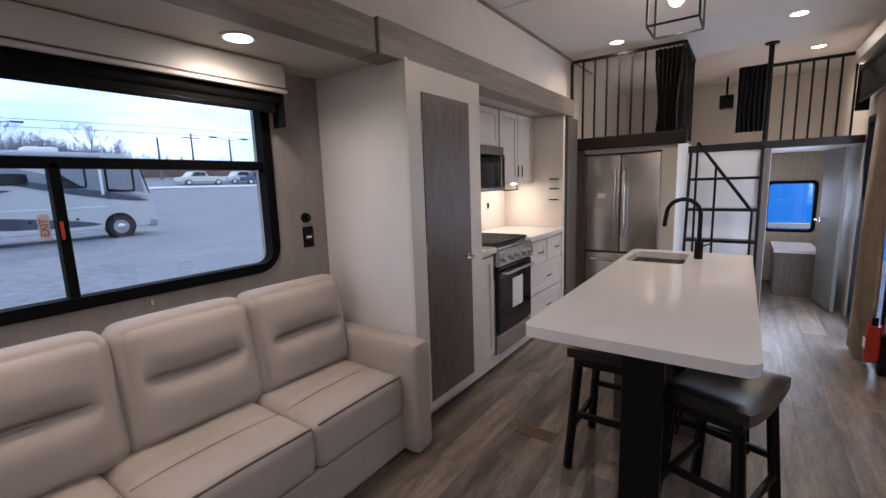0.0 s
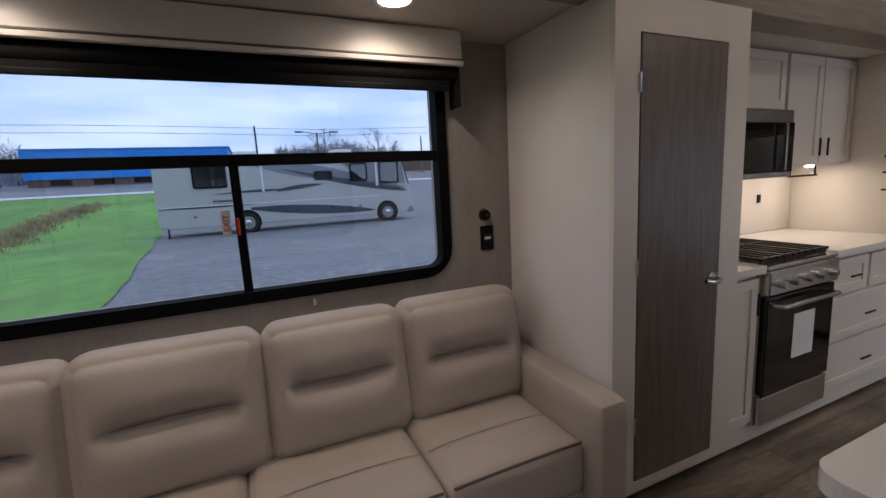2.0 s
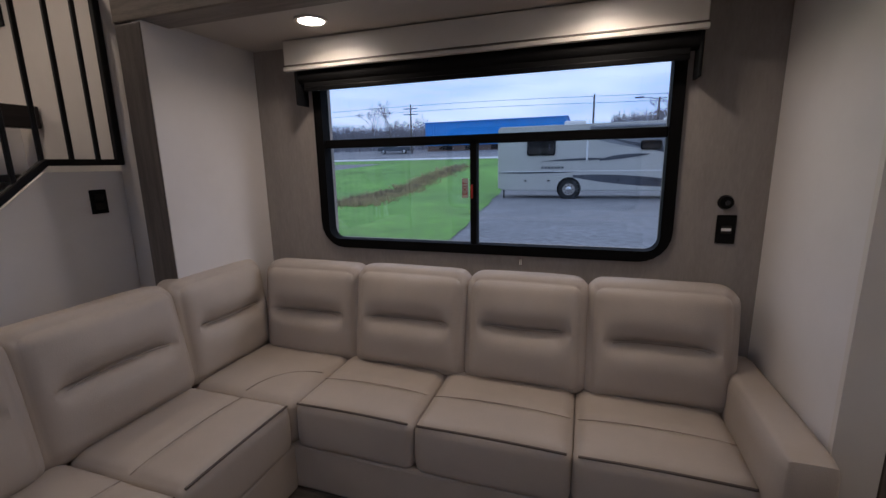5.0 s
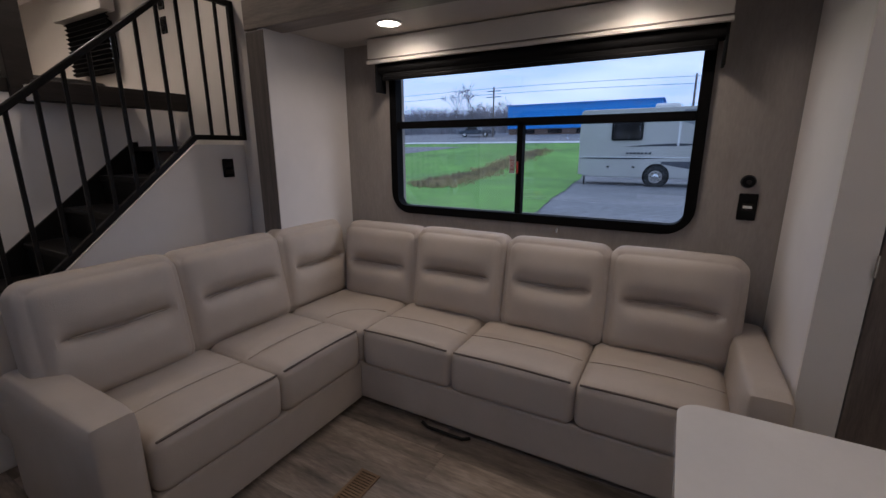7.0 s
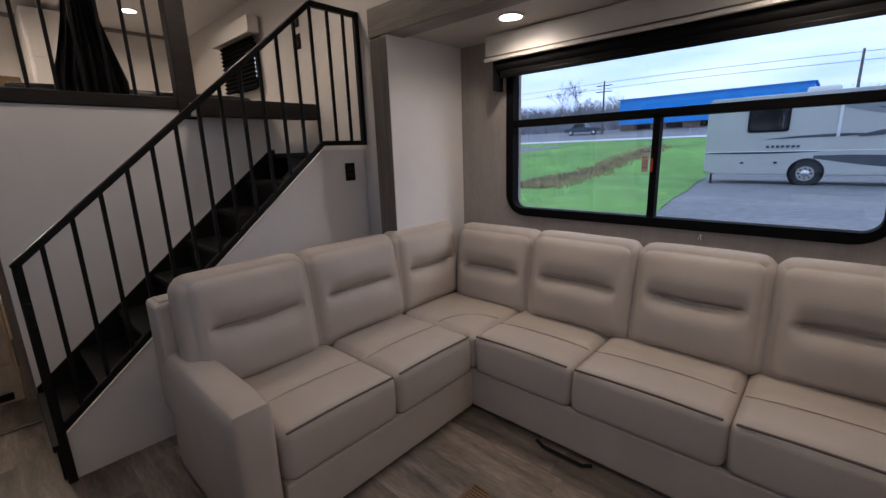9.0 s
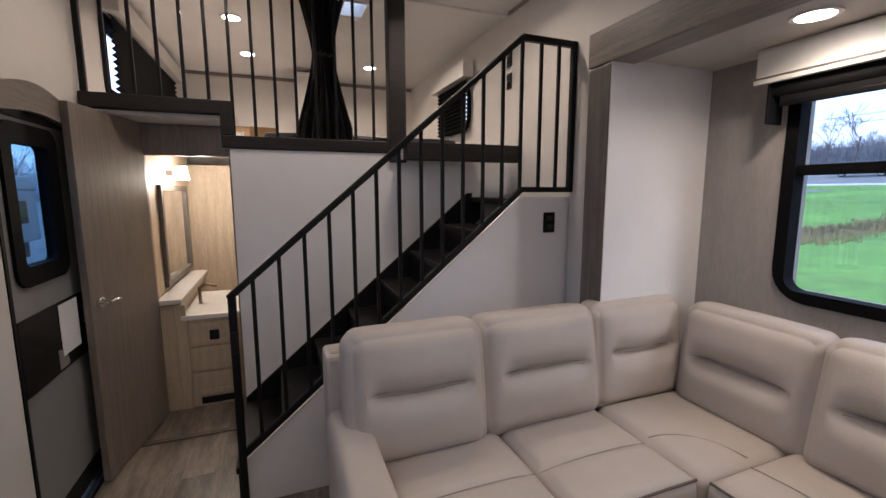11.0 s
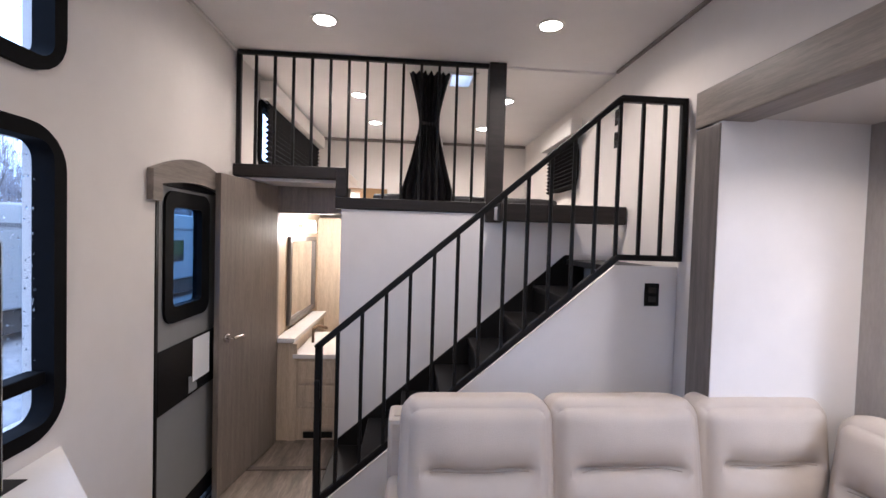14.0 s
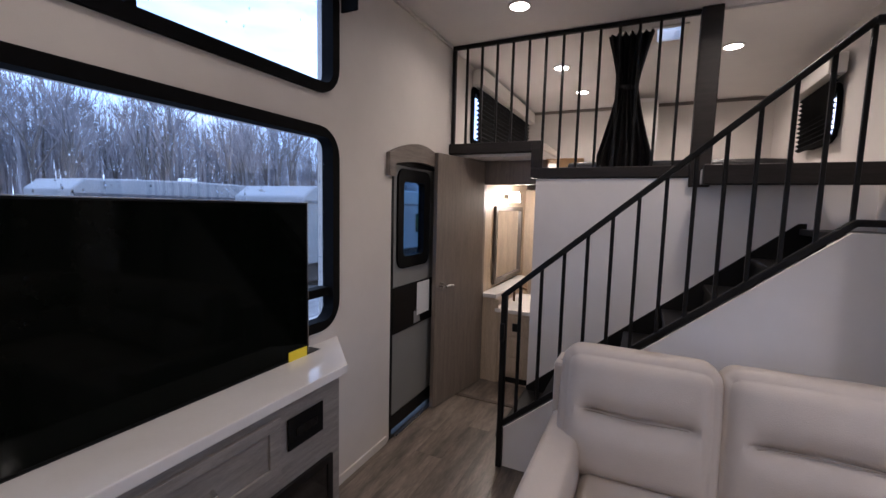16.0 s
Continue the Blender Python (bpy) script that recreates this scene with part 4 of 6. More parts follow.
def island():
    i = thing("kitchen_island", "white quartz topped island with sink and dark base", "kitchen island")
    part("top_edge", ring(round_rect(-0.50, 0.212, 1.722, 3.70, 0.05), round_rect(-0.46, -0.13, 3.19, 3.60, 0.03), 0.905, 0.945, "z"), QUARTZ, i, "white quartz worktop")
    part("pedestal", box(-0.215, -0.065, 2.04, 2.10, 0.0, 0.904, 0.006), BLACK, i, "black pedestal panel")
    part("brace", box(-0.30, 0.0, 2.0, 2.9, 0.872, 0.904, 0.004), BLACK, i)
    cab = part("cabinet_body", box(-0.44, 0.0, 2.92, 3.66, 0.0, 0.70, 0.004), material("island_base", (0.10, 0.085, 0.075), 0.45, vary=0.25, stretch=(9, 9, 1)), i)
    sk_ = bmesh.new()
    for a in ((-0.47, -0.455, 3.18, 3.61), (-0.135, -0.12, 3.18, 3.61), (-0.455, -0.135, 3.18, 3.195), (-0.455, -0.135, 3.595, 3.61)):
        add_box(sk_, *a, 0.715, 0.90)
    add_box(sk_, -0.455, -0.135, 3.195, 3.595, 0.715, 0.725)
    part("sink", sk_, STEEL, i, "undermount steel sink")
    z = 0.946
    pts = [(-0.07, 3.42, z), (-0.07, 3.42, z + 0.28)] + [(-0.07 - 0.095 * (1 - math.cos(a)), 3.42 + 0.0, z + 0.28 + 0.095 * math.sin(a)) for a in np.linspace(0, math.pi, 12)[1:]] + [(-0.27, 3.42, z + 0.20)]
    fc = part("faucet", wobble_tube(pts, 0.013), BLACK, i, "matt black gooseneck faucet", smooth=True)
    part("faucet_base", tube((-0.07, 3.42, z), (-0.07, 3.42, z + 0.11), 0.024, seg=16), BLACK, fc, smooth=True)
    part("faucet_handle", bar((-0.07, 3.42, z + 0.07), (-0.01, 3.42, z + 0.1), 0.01, 0.01), BLACK, fc)


island()


def stool(m):
    s = thing("bar_stool", "dark wooden bar stool with padded black saddle seat", "stool", "stools at the island", m)
    bm = bmesh.new()
    n = 12
    for i in range(n + 1):
        for j in range(n + 1):
            u, v = -1 + 2 * i / n, -1 + 2 * j / n
            ed = 1 - max(abs(u), abs(v)) ** 8
            bm.verts.new((0.225 * u, 0.165 * v, 0.615 + 0.035 * u * u + 0.022 * ed))
    bm.verts.ensure_lookup_table()
    for i in range(n):
        for j in range(n):
            k = i * (n + 1) + j
            bm.faces.new([bm.verts[q] for q in (k, k + n + 1, k + n + 2, k + 1)])
    r = bmesh.ops.extrude_face_region(bm, geom=bm.faces[:])
    for v in r["geom"]:
        if isinstance(v, bmesh.types.BMVert):
            v.co.z -= 0.045
    part("seat", bm, BLACKLEATHER, s, "padded black saddle seat", smooth=True)
    part("seat_frame", box(-0.20, 0.20, -0.14, 0.14, 0.555, 0.59, 0.006), BLACK, s)
    for sx in (-1, 1):
        for sy in (-1, 1):
            part("leg", bar((sx * 0.175, sy * 0.12, 0.575), (sx * 0.215, sy * 0.16, 0.0), 0.036, 0.036), BLACK, s)
    for sy in (-1, 1):
        part("stretcher", bar((-0.20, sy * 0.145, 0.22), (0.20, sy * 0.145, 0.22), 0.022, 0.03), BLACK, s)
    for sx in (-1, 1):
        part("stretcher", bar((sx * 0.195, -0.145, 0.30), (sx * 0.195, 0.145, 0.30), 0.022, 0.03), BLACK, s)
    return s


first = stool(pose(0.115, 2.29, 0, 0, 0, 72))
copy_thing(first, pose(-0.36, 2.53, 0, 0, 0, 90))
copy_thing(first, pose(0.06, 2.72, 0, 0, 0, 88))


def register(x0, x1, y0, y1):
    r = thing("floor_register", "bronze slotted floor vent set in the planks", "vent", "floor vents")
    along_y = (y1 - y0) > (x1 - x0)
    part("frame", ring([(x0, y0), (x1, y0), (x1, y1), (x0, y1)], [(x0 + 0.012, y0 + 0.012), (x1 - 0.012, y0 + 0.012), (x1 - 0.012, y1 - 0.012), (x0 + 0.012, y1 - 0.012)], 0.001, 0.006, "z"), BRASS, r)
    part("backing", box(x0 + 0.012, x1 - 0.012, y0 + 0.012, y1 - 0.012, 0.0005, 0.0015), BLACK, r)
    n = 14
    for i in range(n):
        f0 = 0.014 + (i + 0.2) / n * ((y1 - y0 if along_y else x1 - x0) - 0.028)
        f1 = f0 + 0.010
        part("slat", box(x0 + 0.012, x1 - 0.012, y0 + f0, y0 + f1, 0.0015, 0.0045) if along_y else box(x0 + f0, x0 + f1, y0 + 0.012, y1 - 0.012, 0.0015, 0.0045), BRASS, r)


register(-0.89, -0.665, 2.465, 2.565)
register(-0.87, -0.635, 0.535, 0.64)


# ---- television side ----
def media_console():
    c = thing("media_console", "grey wood media console with white quartz top under the window", "cabinet")
    part("top", slab([(0.752, 0.0), (EAST - 0.003, -0.30), (EAST - 0.003, 2.0), (0.752, 2.0)], 0.81, 0.85, 0.004), QUARTZ, c, "white quartz top with an angled end")
    part("body", slab([(0.775, 0.03), (EAST - 0.003, -0.25), (EAST - 0.003, 2.0), (0.775, 2.0)], 0.0, 0.808), GREYCAB, c)
    x = 0.772
    for a, b in ((0.37, 1.05), (1.08, 1.78)):
        bm = box(x - 0.004, x, a, b, 0.56, 0.775, 0.001)
        for q in ((a, b, 0.735, 0.775), (a, b, 0.56, 0.60), (a, a + 0.05, 0.60, 0.735), (b - 0.05, b, 0.60, 0.735)):
            add_box(bm, x - 0.014, x - 0.004, *q, 0.002, 1)
        d = part("drawer", bm, GREYCAB, c)
        ym = (a + b) / 2
        part("handle", wobble_tube([(x - 0.012, ym - 0.07, 0.66), (x - 0.045, ym - 0.06, 0.66), (x - 0.045, ym + 0.06, 0.66), (x - 0.012, ym + 0.07, 0.66)], 0.008), CHROME, d, "brushed nickel pull", smooth=True)
    part("fireplace", box(x - 0.01, x, 0.11, 1.70, 0.10, 0.47, 0.004), BLACKGLASS, c, "black glass insert")
    part("fireplace_frame", ring([(0.09, 0.08), (1.72, 0.08), (1.72, 0.49), (0.09, 0.49)], [(0.12, 0.11), (1.69, 0.11), (1.69, 0.46), (0.12, 0.46)], x - 0.014, x, "x"), BLACK, c)
    part("slot", box(0.985, 1.05, -0.09, 1.30, 0.8505, 0.852), BLACK, c, "dark slot of the lift")


media_console()
wall_socket(0.772, 0.235, 0.68, -1, 0, 0.19, 0.125, "black control plate on the console front", "control_plate", 1)


def television():
    t = thing("television", "large flat television with a black screen, on the console", "television")
    X, y0, y1, z0, z1 = 0.985, -0.010, 1.24, 0.8535, 1.542
    part("casing", box(X + 0.006, X + 0.05, y0, y1, z0, z1, 0.006), BLACKPLASTIC, t)
    part("bezel", ring([(y0, z0), (y1, z0), (y1, z1), (y0, z1)], [(y0 + 0.007, z0 + 0.008), (y1 - 0.007, z0 + 0.008), (y1 - 0.007, z1 - 0.007), (y0 + 0.007, z1 - 0.007)], X, X + 0.008, "x"), BLACKPLASTIC, t, "thin black bezel")
    part("edge_strip", box(X - 0.001, X + 0.012, y0 - 0.004, y0 - 0.0005, z0 + 0.01, z1, 0.001), STEEL, t, "thin silver side edge")
    part("edge_strip", box(X - 0.001, X + 0.012, y0 - 0.004, y1, z1 + 0.0005, z1 + 0.004, 0.001), STEEL, t, "thin silver top edge")
    part("screen", box(X + 0.002, X + 0.006, y0 + 0.007, y1 - 0.007, z0 + 0.008, z1 - 0.007), SCREEN, t)
    part("stand", box(X + 0.012, X + 0.045, 0.45, 0.75, 0.852, z0 + 0.05, 0.004), BLACKPLASTIC, t)
    part("sticker", box(X - 0.002, X - 0.001, y0 + 0.01, y0 + 0.12, z0 - 0.006, z0 + 0.04), YELLOW, t, "yellow energy sticker")


television()


# ---- entry door and bathroom door ----
def entry_door():
    d = tagged(new("door_1"), "grey entry door with window and black frame, closed", "door", kind="structure")
    X = EAST
    y0, y1 = -1.485, -0.825
    part("frame", ring([(y0, 0.0), (y1, 0.0), (y1, 1.835), (y0, 1.835)], [(y0 + 0.02, 0.02), (y1 - 0.02, 0.02), (y1 - 0.02, 1.80), (y0 + 0.02, 1.80)], X - 0.003, X + 0.07, "x"), BLACKPLASTIC, d)
    a, b = y0 + 0.021, y1 - 0.021
    X = EAST - 0.017
    bm = bmesh.new()
    w0, w1, wz0, wz1 = -1.305, -0.925, 1.155, 1.75
    for q in ((a, w0, 0.05, 1.798), (w1, b, 0.05, 1.798), (w0, w1, 0.05, wz0), (w0, w1, wz1, 1.798)):
        add_box(bm, X + 0.025, X + 0.06, *q)
    leaf = part("leaf", bm, GREYDOOR, d)
    part("window_frame", ring(round_rect(w0 - 0.03, w1 + 0.03, wz0 - 0.03, wz1 + 0.03, 0.07), round_rect(w0 + 0.06, w1 - 0.04, wz0 + 0.05, wz1 - 0.05, 0.03), X + 0.012, X + 0.06), FRAMEBLACK, leaf, smooth=True)
    gl = part("pane", box(X + 0.036, X + 0.04, w0, w1, wz0, wz1), glass_material("door_glass", (0.45, 0.6, 0.72), 0.05), leaf)
    gl.visible_shadow = False
    part("mid_panel", box(X + 0.014, X + 0.024, a, b, 0.70, 1.01, 0.003), BLACKPLASTIC, leaf)
    part("kick_panel", box(X + 0.016, X + 0.024, a, b, 0.055, 0.15, 0.003), BLACKPLASTIC, leaf)
    part("notice", box(X + 0.010, X + 0.012, -1.345, -1.16, 0.765, 1.0), PAPER, leaf, "white paper notice")
    part("latch", box(X - 0.01, X + 0.014, -1.435, -1.375, 0.86, 0.95, 0.008), BLACK, leaf)
    part("latch_lever", wobble_tube([(X - 0.012, -1.405, 0.91), (X - 0.028, -1.40, 0.905), (X - 0.03, -1.35, 0.895)], 0.009), CHROME, leaf, "chrome inner lever", smooth=True)
    part("panel_label", slab([(-1.12, 0.715)] + [(-1.12 + 0.09 * math.cos(q), 0.715 + 0.09 * math.sin(q)) for q in np.linspace(math.pi / 2, math.pi, 7)], X + 0.011, X + 0.013, 0, "x"), GREYDOOR, leaf, "grey curved panel label")
    part("threshold", box(X - 0.02, X + 0.075, y0 + 0.03, y1 - 0.03, 0.0, 0.018, 0.003), CHROME, d, "bright metal threshold")


entry_door()
arch = [(-1.545, 1.80), (-1.545, 1.86)] + [(-1.545 + 0.79 * (k / 12), 1.86 + 0.095 * math.sin(math.pi * k / 12)) for k in range(1, 12)] + [(-0.755, 1.86), (-0.755, 1.72), (-0.825, 1.72)] + [(-0.825 - 0.66 * k / 8, 1.80 + 0.035 * math.sin(math.pi * k / 8)) for k in range(0, 9)]
structure("trim_door_arch", slab(arch, EAST - 0.03, EAST - 0.001, 0, "x"), TAUPE_X)


def bath_door():
    d = tagged(new("door_2"), "grey oak interior door standing open", "door", kind="structure")
    d.matrix_basis = Matrix.Translation((0.872, -1.985, 0)) @ pose(0, 0, 0, 0, 0, 79.5)
    leaf = part("leaf", box(0.0, 0.665, -0.035, 0.0, 0.012, 1.925, 0.003), DOORWOOD, d)
    lever(leaf, Matrix.Translation((0.60, 0.0, 0.95)), CHROME)
    lever(leaf, Matrix.Translation((0.60, -0.035, 0.95)) @ pose(0, 0, 0, 0, 0, 180) @ pose(0, 0, 0, 0, 180, 0), CHROME)


bath_door()


def bathroom():
    v = thing("bathroom_vanity", "pale oak vanity with white counter and drawers", "vanity")
    y = -2.07
    part("body", box(0.42, 0.768, -2.80, y, 0.0, 0.632), PALEWOOD, v)
    part("counter", box(0.40, 0.768, -2.82, y + 0.02, 0.634, 0.668, 0.005), QUARTZ, v)
    part("half_wall", box(0.77, 0.895, -3.20, y + 0.005, 0.0, 0.752), PALEWOOD, v)
    part("ledge", box(0.752, 0.895, -3.22, y + 0.025, 0.754, 0.79, 0.006), QUARTZ, v)
    part("corner_stile", box(0.735, 0.80, y + 0.006, y + 0.016, 0.0, 0.745, 0.003), PALEWOOD, v)
    for k in range(3):
        z = 0.09 + k * 0.18
        d = part("drawer", box(0.44, 0.72, y + 0.001, y + 0.010, z, z + 0.16, 0.003), PALEWOOD, v)
        part("drawer_rim", ring([(0.44, z), (0.72, z), (0.72, z + 0.16), (0.44, z + 0.16)], [(0.475, z + 0.035), (0.685, z + 0.035), (0.685, z + 0.125), (0.475, z + 0.125)], y + 0.010, y + 0.016, "y"), PALEWOOD, d)
    part("drawer_lock", box(0.54, 0.60, y + 0.017, y + 0.03, 0.485, 0.555, 0.004), BLACK, v, "small black latch")
    part("toe_grille", box(0.46, 0.68, y + 0.002, y + 0.012, 0.02, 0.065), BLACK, v)
    part("faucet", wobble_tube([(0.70, -2.42, 0.668), (0.70, -2.42, 0.78), (0.66, -2.42, 0.81), (0.58, -2.42, 0.79)], 0.012), BRASS, v, smooth=True)
    m = thing("wall_mirror", "tall mirror in a grey wood frame above the vanity", "mirror")
    o, q = [(-3.25, 0.82), (-2.33, 0.82), (-2.33, 1.555), (-3.25, 1.555)], [(-3.20, 0.86), (-2.38, 0.86), (-2.38, 1.515), (-3.20, 1.515)]
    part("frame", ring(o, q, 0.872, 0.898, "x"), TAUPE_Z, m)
    part("glass", box(0.89, 0.896, -3.21, -2.37, 0.85, 1.525), MIRROR, m)
    lp = thing("vanity_light", "lit frosted glass wall light above the mirror", "wall light")
    part("shade", tube((0.80, -2.68, 1.60), (0.80, -2.68, 1.70), 0.05, 0.035, 16), LAMP_GLOW, lp, smooth=True)
    part("backplate", box(0.852, 0.898, -2.72, -2.64, 1.63, 1.67, 0.004), CREAM, lp)
    lamp = new("lamp", bpy.data.lights.new("vanity_lamp", "POINT"))
    lamp.data.energy, lamp.data.color, lamp.data.shadow_soft_size = 17, (1, 0.84, 0.64), 0.06
    lamp.parent, lamp.matrix_basis = lp, Matrix.Translation((0.68, -2.68, 1.60))


bathroom()


# ---- loft ----
def hanging_curtain(name, label, x0, x1, y, z0, z1, mat, waist=0.45, waist_z=0.45, folds=9, axis="x"):
    c = thing(name, label, "curtain")
    bm = bmesh.new()
    nu, nv = folds * 8, 24
    xm = (x0 + x1) / 2
    grid = []
    for j in range(nv + 1):
        f = j / nv
        k = waist + (1 - waist) * min(1.0, abs(f - waist_z) / 0.5) ** 1.3
        row = []
        for i in range(nu + 1):
            u = i / nu
            d = 0.035 * math.sin(u * folds * 2 * math.pi + 0.6 * math.sin(f * 5)) + 0.012 * math.sin(u * 37 + f * 3)
            p = xm + (u - 0.5) * (x1 - x0) * k
            row.append(bm.verts.new((p, y + d, z0 + (z1 - z0) * f) if axis == "x" else (y + d, p, z0 + (z1 - z0) * f)))
        grid.append(row)
    for j in range(nv):
        for i in range(nu):
            bm.faces.new((grid[j][i], grid[j][i + 1], grid[j + 1][i + 1], grid[j + 1][i]))
    bmesh.ops.solidify(bm, geom=bm.faces[:], thickness=0.003)
    part("cloth", bm, mat, c, smooth=True)
    return c


lc = hanging_curtain("loft_curtain", "black privacy curtain gathered and tied in the loft", -0.385, -0.03, LOFT_Y - 0.14, 1.81, 2.735, CURTAIN, 0.38, 0.62, 7)
part("tieback", tube((-0.275, LOFT_Y - 0.14, 2.375), (-0.145, LOFT_Y - 0.14, 2.385), 0.022, seg=10), CURTAIN, lc)
mat_ = tagged(part("loft_mattress", cushion(1.35, 1.9, 0.10, 0.04, 0.01, n=8), BLACKLEATHER, smooth=True), "thin black mattress pad on the loft floor", "mattress")
mat_.matrix_basis = pose(-0.5, -2.78, 1.851)
bx = thing("cardboard_box", "brown cardboard box with an open flap in the loft", "box", at=pose(0.20, -2.15, 1.80, 0, 0, 12))
part("body", box(-0.09, 0.09, -0.14, 0.14, 0.0, 0.14, 0.003), CARDBOARD, bx)
part("flap", box(0.092, 0.20, -0.14, 0.14, 0.13, 0.134, 0.001, 1, None), CARDBOARD, bx)
st_ = thing("loft_stool_box", "white box seat in the loft", "seat")
part("body", box(0.365, 0.44, -2.6, LOFT_Y - 0.1, 1.99, 2.05, 0.01), CREAM, st_)
cb = thing("loft_cupboard", "tall grey cupboard at the back of the loft", "cupboard")
part("body", box(-0.42, -0.12, -3.9, -3.5, 1.80, 2.70, 0.004), WHITE_PANEL, cb)
part("door", box(-0.40, -0.14, -3.5, -3.488, 1.84, 2.30, 0.003), CREAM, cb)
part("door", box(-0.40, -0.14, -3.5, -3.488, 2.32, 2.66, 0.003), CREAM, cb)
structure("trim_loft_cove", box(WEST + 0.01, EAST - 0.01, -4.05, -4.03, CEIL - 0.05, CEIL - 0.016, 0.004), TAUPE_X)


# ---- far end of the kitchen ----
structure("beam_far_loft", box(WEST + 0.002, -0.33, 5.04, 5.12, 1.777, 1.90, 0.006), BEAM)
structure("wall_far_stair", box(-0.404, 0.36, 6.05, 6.10, 0.0, 1.72), WHITE_PANEL)
structure("far_loft_floor", box(WEST + 0.002, -0.405, 5.12, 7.95, 1.777, 1.83), WHITE_PANEL)
structure("far_loft_floor_mid", box(-0.404, EAST, 6.10, 7.95, 1.722, 1.77), WHITE_PANEL)
structure("beam_far_mid", box(-0.42, EAST - 0.002, 6.02, 6.10, 1.722, 1.80, 0.006), BEAM)
structure("post_far", box(0.285, 0.355, 6.0, 6.018, 0.0, 1.72, 0.004), DARKWOOD)


def far_rails():
    r = thing("far_loft_railing", "black metal railing above the refrigerator", "railing")
    part("top_rail", bar((WEST + 0.06, 5.08, 2.70), (-0.38, 5.08, 2.70), 0.03, 0.03), BLACK, r)
    part("post", bar((WEST + 0.06, 5.08, 1.90), (WEST + 0.06, 5.08, 2.70), 0.03, 0.03), BLACK, r)
    for i in range(6):
        x = -1.32 + i * 0.12
        part("bar", bar((x, 5.08, 1.895), (x, 5.08, 2.69), 0.018, 0.018), BLACK, r)
    part("top_rail", bar((-0.38, 5.08, 2.70), (-0.38, 5.95, 2.70), 0.03, 0.03), BLACK, r)
    for k in range(6):
        part("bar", bar((-0.38, 5.2 + k * 0.14, 1.84), (-0.38, 5.2 + k * 0.14, 2.69), 0.018, 0.018), BLACK, r)
    hanging_curtain("far_loft_curtain", "dark brown privacy curtain gathered at the loft corner", -0.64, -0.40, 5.15, 1.86, 2.69, DRAPE, 0.75, 0.3, 6)
    hanging_curtain("far_loft_curtain", "dark brown privacy curtain drawn along the loft side", 5.17, 5.85, -0.42, 1.86, 2.69, DRAPE, 0.8, 0.3, 8, "y")
    q = thing("far_loft_railing", "black metal railing at the bedroom loft", "railing")
    part("top_rail", bar((0.30, 6.03, 2.55), (EAST - 0.01, 6.03, 2.55), 0.03, 0.03), BLACK, q)
    for i in range(6):
        x = 0.42 + i * 0.105
        part("bar", bar((x, 6.03, 1.80), (x, 6.03, 2.54), 0.018, 0.018), BLACK, q)
    part("pole", tube((0.29, 6.0, 1.80), (0.29, 6.0, CEIL - 0.002), 0.024), BLACK, q)
    part("pole_flange", tube((0.29, 6.0, CEIL - 0.016), (0.29, 6.0, CEIL - 0.001), 0.06, seg=16), BLACK, q)
    hanging_curtain("far_loft_curtain", "black curtain bunched beside the pole", 0.03, 0.27, 5.94, 1.90, 2.56, CURTAIN, 1.0, 0.5, 6)


far_rails()


def far_stair():
    s = thing("loft_steps", "dark steps with white risers up to the far loft", "stairs")
    for i in range(4):
        z = 0.42 + i * 0.33
        part("tread", box(-0.36, 0.27, 5.62 + i * 0.06, 5.78 + i * 0.06, z, z + 0.03, 0.005), BLACK, s)
    part("stringer", bar((-0.37, 5.62, 0.0), (-0.37, 5.98, 1.75), 0.03, 0.03), BLACK, s)
    part("stringer", bar((0.28, 5.62, 0.0), (0.28, 5.98, 1.75), 0.03, 0.03), BLACK, s)
    part("handrail", bar((-0.27, 5.5, 1.80), (0.22, 5.5, 1.10), 0.03, 0.03), BLACK, s)
    for x, za in ((-0.27, 0.5), (-0.10, 0.5), (0.22, 0.0)):
        part("rail_post", bar((x, 5.5, za), (x, 5.5, 1.80 - (x + 0.27) * 1.43), 0.022, 0.022), BLACK, s)


far_stair()
# bedroom beyond
structure("wall_bedroom", holeframe("x", 0.0, EAST, 0.0, 1.72, 0.42, 0.90, 0.70, 1.33, 7.6, 7.65), PALEWOOD)
structure("wall_bedroom_side", box(0.0, 0.03, 6.11, 7.6, 0.0, 1.72), WALL)
bw = tagged(new("window_6"), "bedroom window with blue wall outside", "window", kind="structure")
part("window_frame", ring(round_rect(0.39, 0.93, 0.68, 1.36, 0.06), round_rect(0.43, 0.89, 0.72, 1.32, 0.04), 7.585, 7.66, "y"), BLACKPLASTIC, bw, smooth=True)
part("pane", box(0.42, 0.90, 7.62, 7.624, 0.70, 1.33), GLASS, bw)
part("blind_hem", box(0.44, 0.88, 7.59, 7.605, 0.735, 0.80, 0.003), PAPER, bw, "white blind hem")
bv = thing("bedroom_counter", "white topped grey counter in the bedroom", "counter")
part("body", box(0.50, 0.88, 6.75, 7.5, 0.0, 0.52), DARKWOOD, bv)
part("top", box(0.48, 0.90, 6.73, 7.5, 0.522, 0.56, 0.004), QUARTZ, bv)
bd = tagged(new("door_3"), "grey bedroom door standing open", "door", kind="structure")
bd.matrix_basis = Matrix.Translation((0.98, 6.13, 0)) @ pose(0, 0, 0, 0, 0, 98)
lf = part("leaf", box(0, 0.6, 0, 0.035, 0.01, 1.70, 0.003), GREYDOOR, bd)
lever(lf, Matrix.Translation((0.54, 0.035, 0.93)), CHROME)


